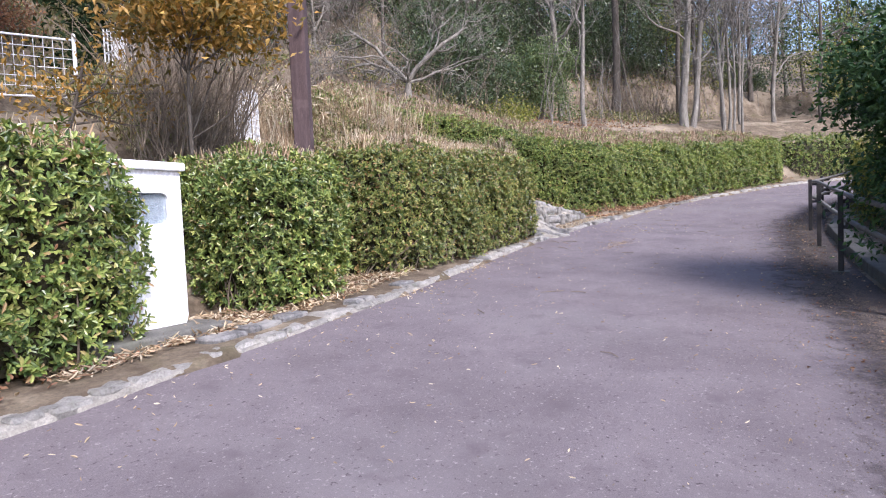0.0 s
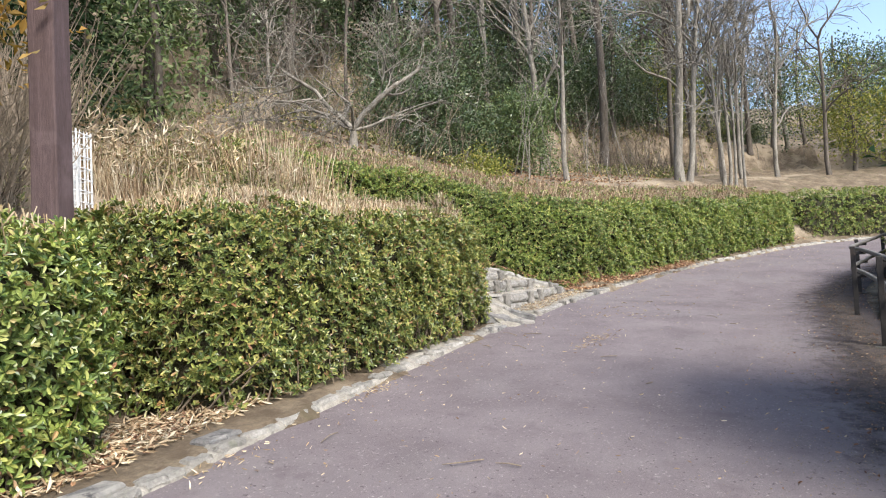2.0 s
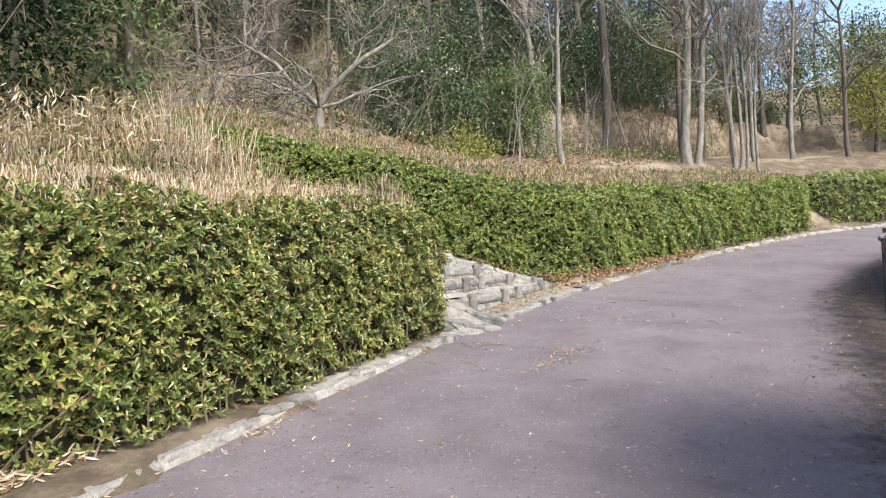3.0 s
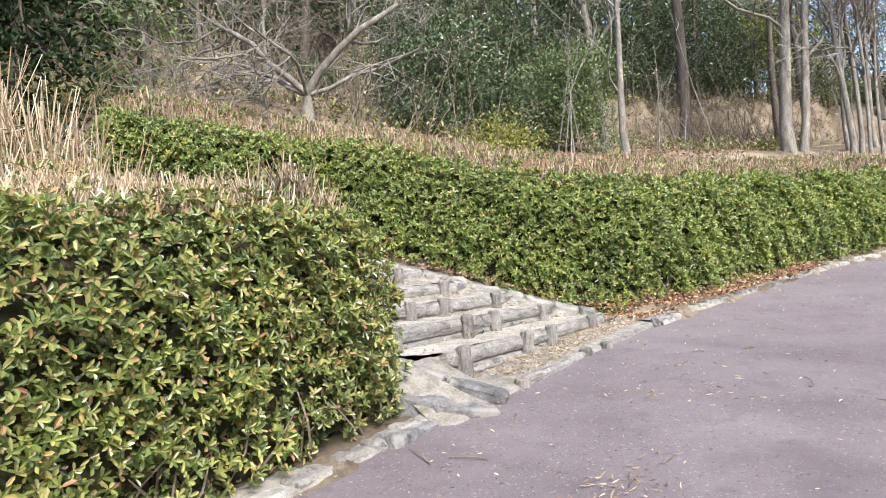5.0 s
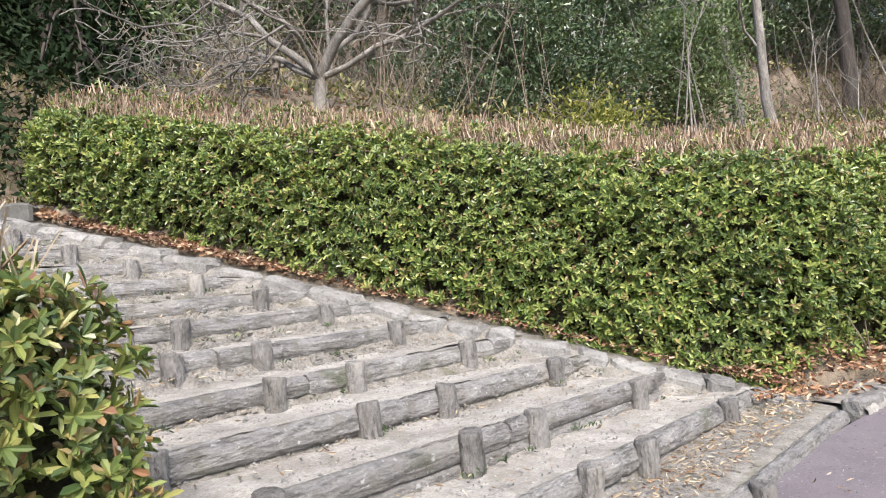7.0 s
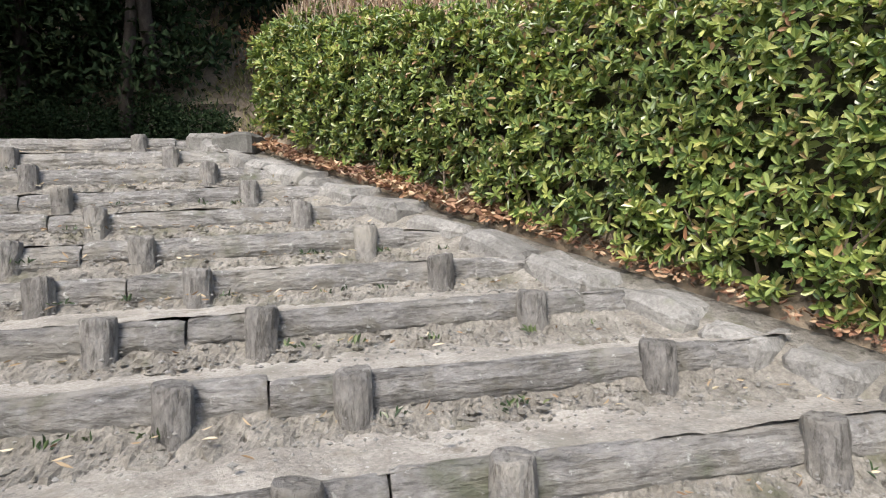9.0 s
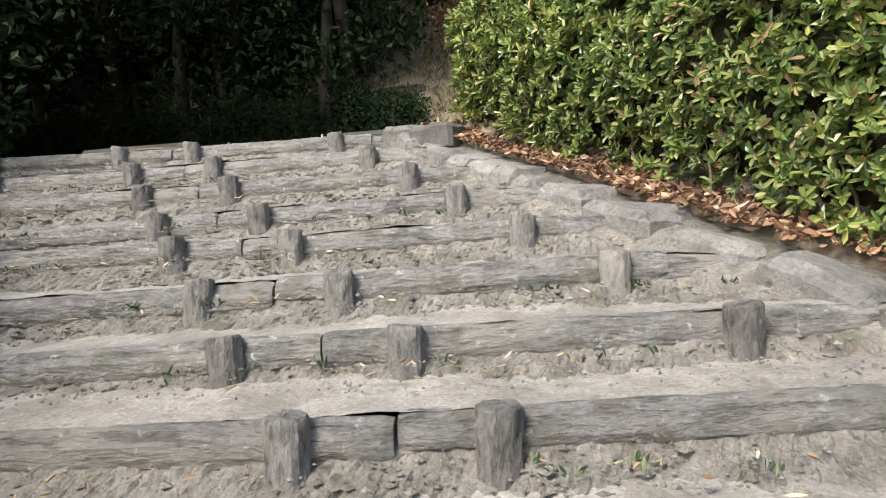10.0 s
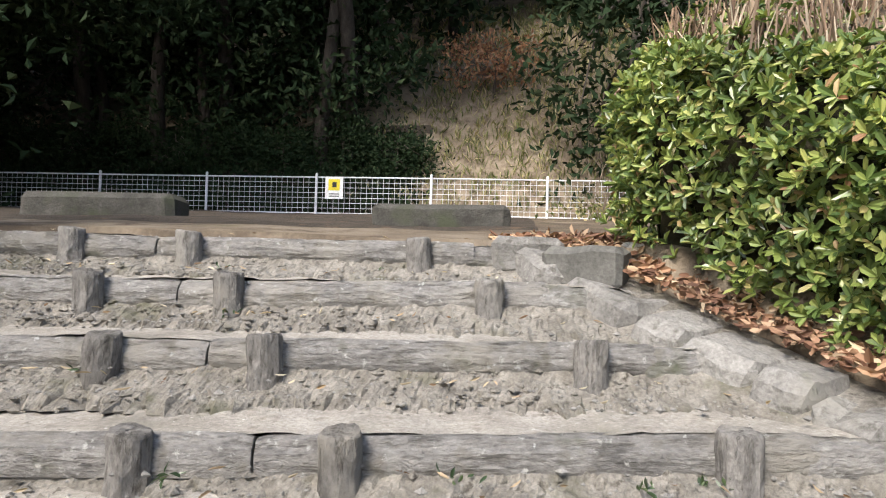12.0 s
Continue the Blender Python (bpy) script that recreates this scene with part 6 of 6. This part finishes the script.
# ---- brown post ----
PX, PY = -10.0, -0.28
pzg = gz(PX, PY)
post = empty("wooden_post", (PX, PY, pzg - 0.1), "tall square brown-stained timber post", "post")
part("shaft", box_bm((0.2, 0.2, 4.4), (0, 0, 2.1), 0.012, pose(PX, PY, pzg, 0, 0, 32)), M_BROWN, post)
part("cap", box_bm((0.26, 0.26, 0.06), (0, 0, 4.332), 0.01, pose(PX, PY, pzg, 0, 0, 32)), M_BROWN, post)


# ---- wire cages round white markers ----
def cage(x, y, base, height, turn):
    m = pose(x, y, base, 0, 0, turn)
    thing = empty("wire_cage", m, "white square wire cage round a white marker", "cage", "wire cages on the bank")
    w = 0.15
    for sx in (-w, w):
        for sy in (-w, w):
            local("upright", box_bm((0.016, 0.016, height + 0.25), (sx, sy, height / 2 - 0.125), 0), M_WIRE, thing, m)
    for i in range(7):
        z = height * (i + 0.5) / 7 + 0.03
        for sx, sy, lx, ly in ((0, -w, 2 * w, 0.01), (0, w, 2 * w, 0.01), (-w, 0, 0.01, 2 * w), (w, 0, 0.01, 2 * w)):
            local("wire", box_bm((lx, ly, 0.01), (sx * 1.05, sy * 1.05, z), 0), M_WIRE, thing, m)
    for i in (-0.075, 0.0, 0.075):
        for sx, sy in ((i, -w), (i, w), (-w, i), (w, i)):
            local("wire", box_bm((0.009, 0.009, height), (sx, sy, height / 2), 0), M_WIRE, thing, m)
    local("marker", box_bm((0.16, 0.1, height * 0.85), (0, 0, height * 0.425), 0.02), M_WHITE, thing, m, "plain white upright marker")
    return thing


cage(-8.4, 2.7, 1.57, 0.98, 32)
cage(-9.95, 3.75, gz(-9.95, 3.75), 1.1, 12)


# ---- mesh fences ----
def mesh_fence(points, z_of, height, label, lean=0.0, bars=8, pitch=0.13, sign_at=None):
    """Posts and welded wire panels along points."""
    thing = empty("mesh_fence", (*points[0], z_of(*points[0])), label, "fence")
    for (ax, ay), (bx, by) in zip(points[:-1], points[1:]):
        za, zb = z_of(ax, ay), z_of(bx, by)
        panel = None
        B = Bundle()
        a, b = np.array([ax, ay, za]), np.array([bx, by, zb])
        L = float(np.linalg.norm(b - a))
        for i in range(bars):
            h = 0.08 + (height - 0.12) * i / (bars - 1)
            q = 0.006 if 0 < i < bars - 1 else 0.017
            B.add(*tube([a + [0, 0, h], (a + b) / 2 + [0, 0, h], b + [0, 0, h]], [q] * 3, 5))
        for i in range(1, int(L / pitch)):
            p = a + (b - a) * (i * pitch / L)
            B.add(*tube([p + [0, 0.008, 0.08], p + [0, 0.008, height - 0.04]], [0.0045] * 2, 4))
        child("wire_panel", B.mesh("wire_panel", M_WIRE, True), thing)
    for x, y in points:
        z = z_of(x, y)
        B = Bundle()
        B.add(*tube([(x, y - 0.05, z - 0.2), (x, y - 0.05, z + height * 0.5), (x, y - 0.05, z + height + 0.03)], [0.03] * 3, 8))
        B.add(*tube([(x, y - 0.05, z + height + 0.03), (x, y - 0.05, z + height + 0.05)], [0.033, 0.012], 8))
        child("post", B.mesh("post", M_WIRE, True), thing)
    return thing


def fence_base(x, y):
    return 3.42


FENCE = [(-27.5, 14.5), (-25.2, 15.0), (-22.5, 15.4), (-19.8, 15.7), (-17.1, 15.85), (-14.4, 15.95), (-11.72, 16.0), (-9.05, 16.0), (-6.38, 16.0), (-3.8, 16.05), (-1.45, 16.1), (1.0, 16.3), (3.4, 16.6)]
mesh_fence(FENCE, fence_base, 0.95, "white welded mesh fence along the wood")
tagged(new("fence_footing", None), "low concrete footing under the mesh fence", "footing", "", "structure")
footing = bpy.data.objects["fence_footing"]
for (ax, ay), (bx, by) in zip(FENCE[:-1], FENCE[1:]):
    m = pose((ax + bx) / 2, (ay + by) / 2, 3.2, 0, 0, math.degrees(math.atan2(by - ay, bx - ax)))
    local("footing_block", box_bm((math.hypot(bx - ax, by - ay) - 0.01, 0.22, 0.5), (0, 0.0, 0), 0.01, segments=1), M_CONCRETE, footing, m)
mesh_fence([(-15.8, 4.9), (-13.2, 4.5), (-10.5, 4.1)], lambda x, y: gz(x, y) + 0.1, 1.0, "white welded mesh fence on the bank", bars=7)

sign = empty("warning_sign", (-8.5, 15.9, 3.9), "white plate with a yellow warning symbol wired to the fence", "sign")
part("plate", box_bm((0.42, 0.008, 0.5), (-8.62, 15.93, 4.08), 0), M_WHITE, sign)
part("symbol", box_bm((0.27, 0.004, 0.26), (-8.62, 15.922, 4.15), 0), M_YELLOW, sign, "yellow square symbol")
part("figure", box_bm((0.1, 0.004, 0.12), (-8.61, 15.916, 4.15), 0), M_BLACK, sign, "dark shape")
for dz in (3.94, 3.89):
    part("print_bar", box_bm((0.24, 0.003, 0.022), (-8.62, 15.923, dz), 0), M_BLACK, sign, "line of unreadable print")


# ---- blocks on the landing ----
def landing_block(x0, x1, y, z0, z1, turn, seed):
    m = pose((x0 + x1) / 2, y, z0 - 0.05, 0, 0, turn)
    ob = new("stone_bench", stone_mesh("stone_bench", x1 - x0, 0.42, z1 - z0 + 0.05, M_MOSSY, seed, 0.07))
    ob.matrix_world = m
    return tagged(ob, "weathered mossy stone bench on the landing", "bench", "stone benches")


landing_block(-9.46, -7.8, 8.1, 2.72, 3.06, 2, 301)
landing_block(-5.75, -4.45, 8.1, 2.72, 3.0, -1, 302)
for n, (x, y, sx, sy, sz, z) in enumerate(((-3.98, 5.52, 0.42, 0.34, 0.22, 2.33), (-4.3, 5.78, 0.4, 0.34, 0.22, 2.38), (-3.62, 5.8, 0.4, 0.3, 0.2, 2.38), (-8.55, 5.35, 0.4, 0.35, 0.3, 2.5))):
    ob = tagged(new("edge_stone", stone_mesh("edge_stone", sx, sy, sz, M_STONE if n else M_CONCRETE, 310 + n, 0.12)), "rough grey stone at the top of the stairs", "stone", "stones at the stair head")
    ob.matrix_world = pose(x, y, z, 0, 0, 20 * n - 20)
# dark wing stones at the foot of the stairs
for n, (x, y, z, sx, sy, sz, turn, tilt) in enumerate(((-3.64, -0.33, 0.12, 0.46, 0.25, 0.14, -56, 19), (-3.38, -0.71, -0.045, 0.5, 0.24, 0.14, -56, 17), (-3.68, -0.84, -0.15, 0.5, 0.22, 0.14, -44, 7), (-3.88, -0.56, -0.05, 0.45, 0.28, 0.2, -50, 14), (-4.2, -0.74, -0.21, 0.5, 0.22, 0.12, 6, 1))):
    ob = tagged(new("wing_stone", stone_mesh("wing_stone", sx, sy, sz, M_SLATE, 320 + n, 0.12)), "dark grey dressed stone sloping beside the lowest step" if n < 3 else "rough grey stone bedded beside the road", "stone", "wing stones of the stairs")
    ob.matrix_world = pose(x, y, z - sz, 0, tilt, turn)


# ---- handrail along the far side of the road ----
RAIL_POSTS = [(-17.9, -7.95), (-15.5, -7.5), (-13.1, -7.06), (-10.7, -6.64), (-8.34, -6.22), (-5.8, -5.78), (-3.55, -5.44), (-1.15, -5.19), (2.16, -5.26), (4.6, -5.75), (7.0, -6.55)]
rail = empty("handrail", (-5.8, -5.78, -0.74), "dark steel two-rail handrail with posts and brackets", "handrail")
zs_ = [float(road_z(x, y)) for x, y in RAIL_POSTS]
for (x, y), z in zip(RAIL_POSTS, zs_):
    part("post", box_bm((0.065, 0.065, 1.14), (x, y, z + 0.47), 0.006, segments=1), M_DARK, rail)
    part("base_plate", box_bm((0.26, 0.2, 0.012), (x, y, z + 0.01), 0), M_CONCRETE, rail)
    for h in (0.96, 0.62):
        part("bracket", box_bm((0.035, 0.14, 0.05), (x, y - 0.09, z + h - 0.02), 0.005, segments=1), M_DARK, rail)
for h in (0.985, 0.645):
    pts = lerp_path([(x, y - 0.13, z + h) for (x, y), z in zip(RAIL_POSTS[:8], zs_)] + [(0.6, -5.12, float(road_z(0.6, -5.1)) + h)] + [(x, y - 0.13, z + h) for (x, y), z in zip(RAIL_POSTS[8:], zs_[8:])], 0.25)
    B = Bundle()
    B.add(*tube(pts, [0.032] * len(pts), 10))
    child("rail", B.mesh("rail", M_RAIL, True), rail)
edge = empty("far_kerb", (-5, -6.1, -0.8), "low worn concrete edging behind the handrail", "kerb", "", "structure")
for (ax, ay), (bx, by) in zip(RAIL_POSTS[:-3], RAIL_POSTS[1:-2]):
    x, y = (ax + bx) / 2, (ay + by) / 2 - 0.42
    m = pose(x, y, float(road_z(x, y)) + 0.0, 0, -math.degrees(math.atan2(float(road_z(bx, by)) - float(road_z(ax, ay)), bx - ax)), math.degrees(math.atan2(by - ay, bx - ax)))
    local("kerb_block", box_bm((math.hypot(bx - ax, by - ay) - 0.015, 0.28, 0.34), (0, 0, 0), 0.02), M_CONCRETE, edge, m)
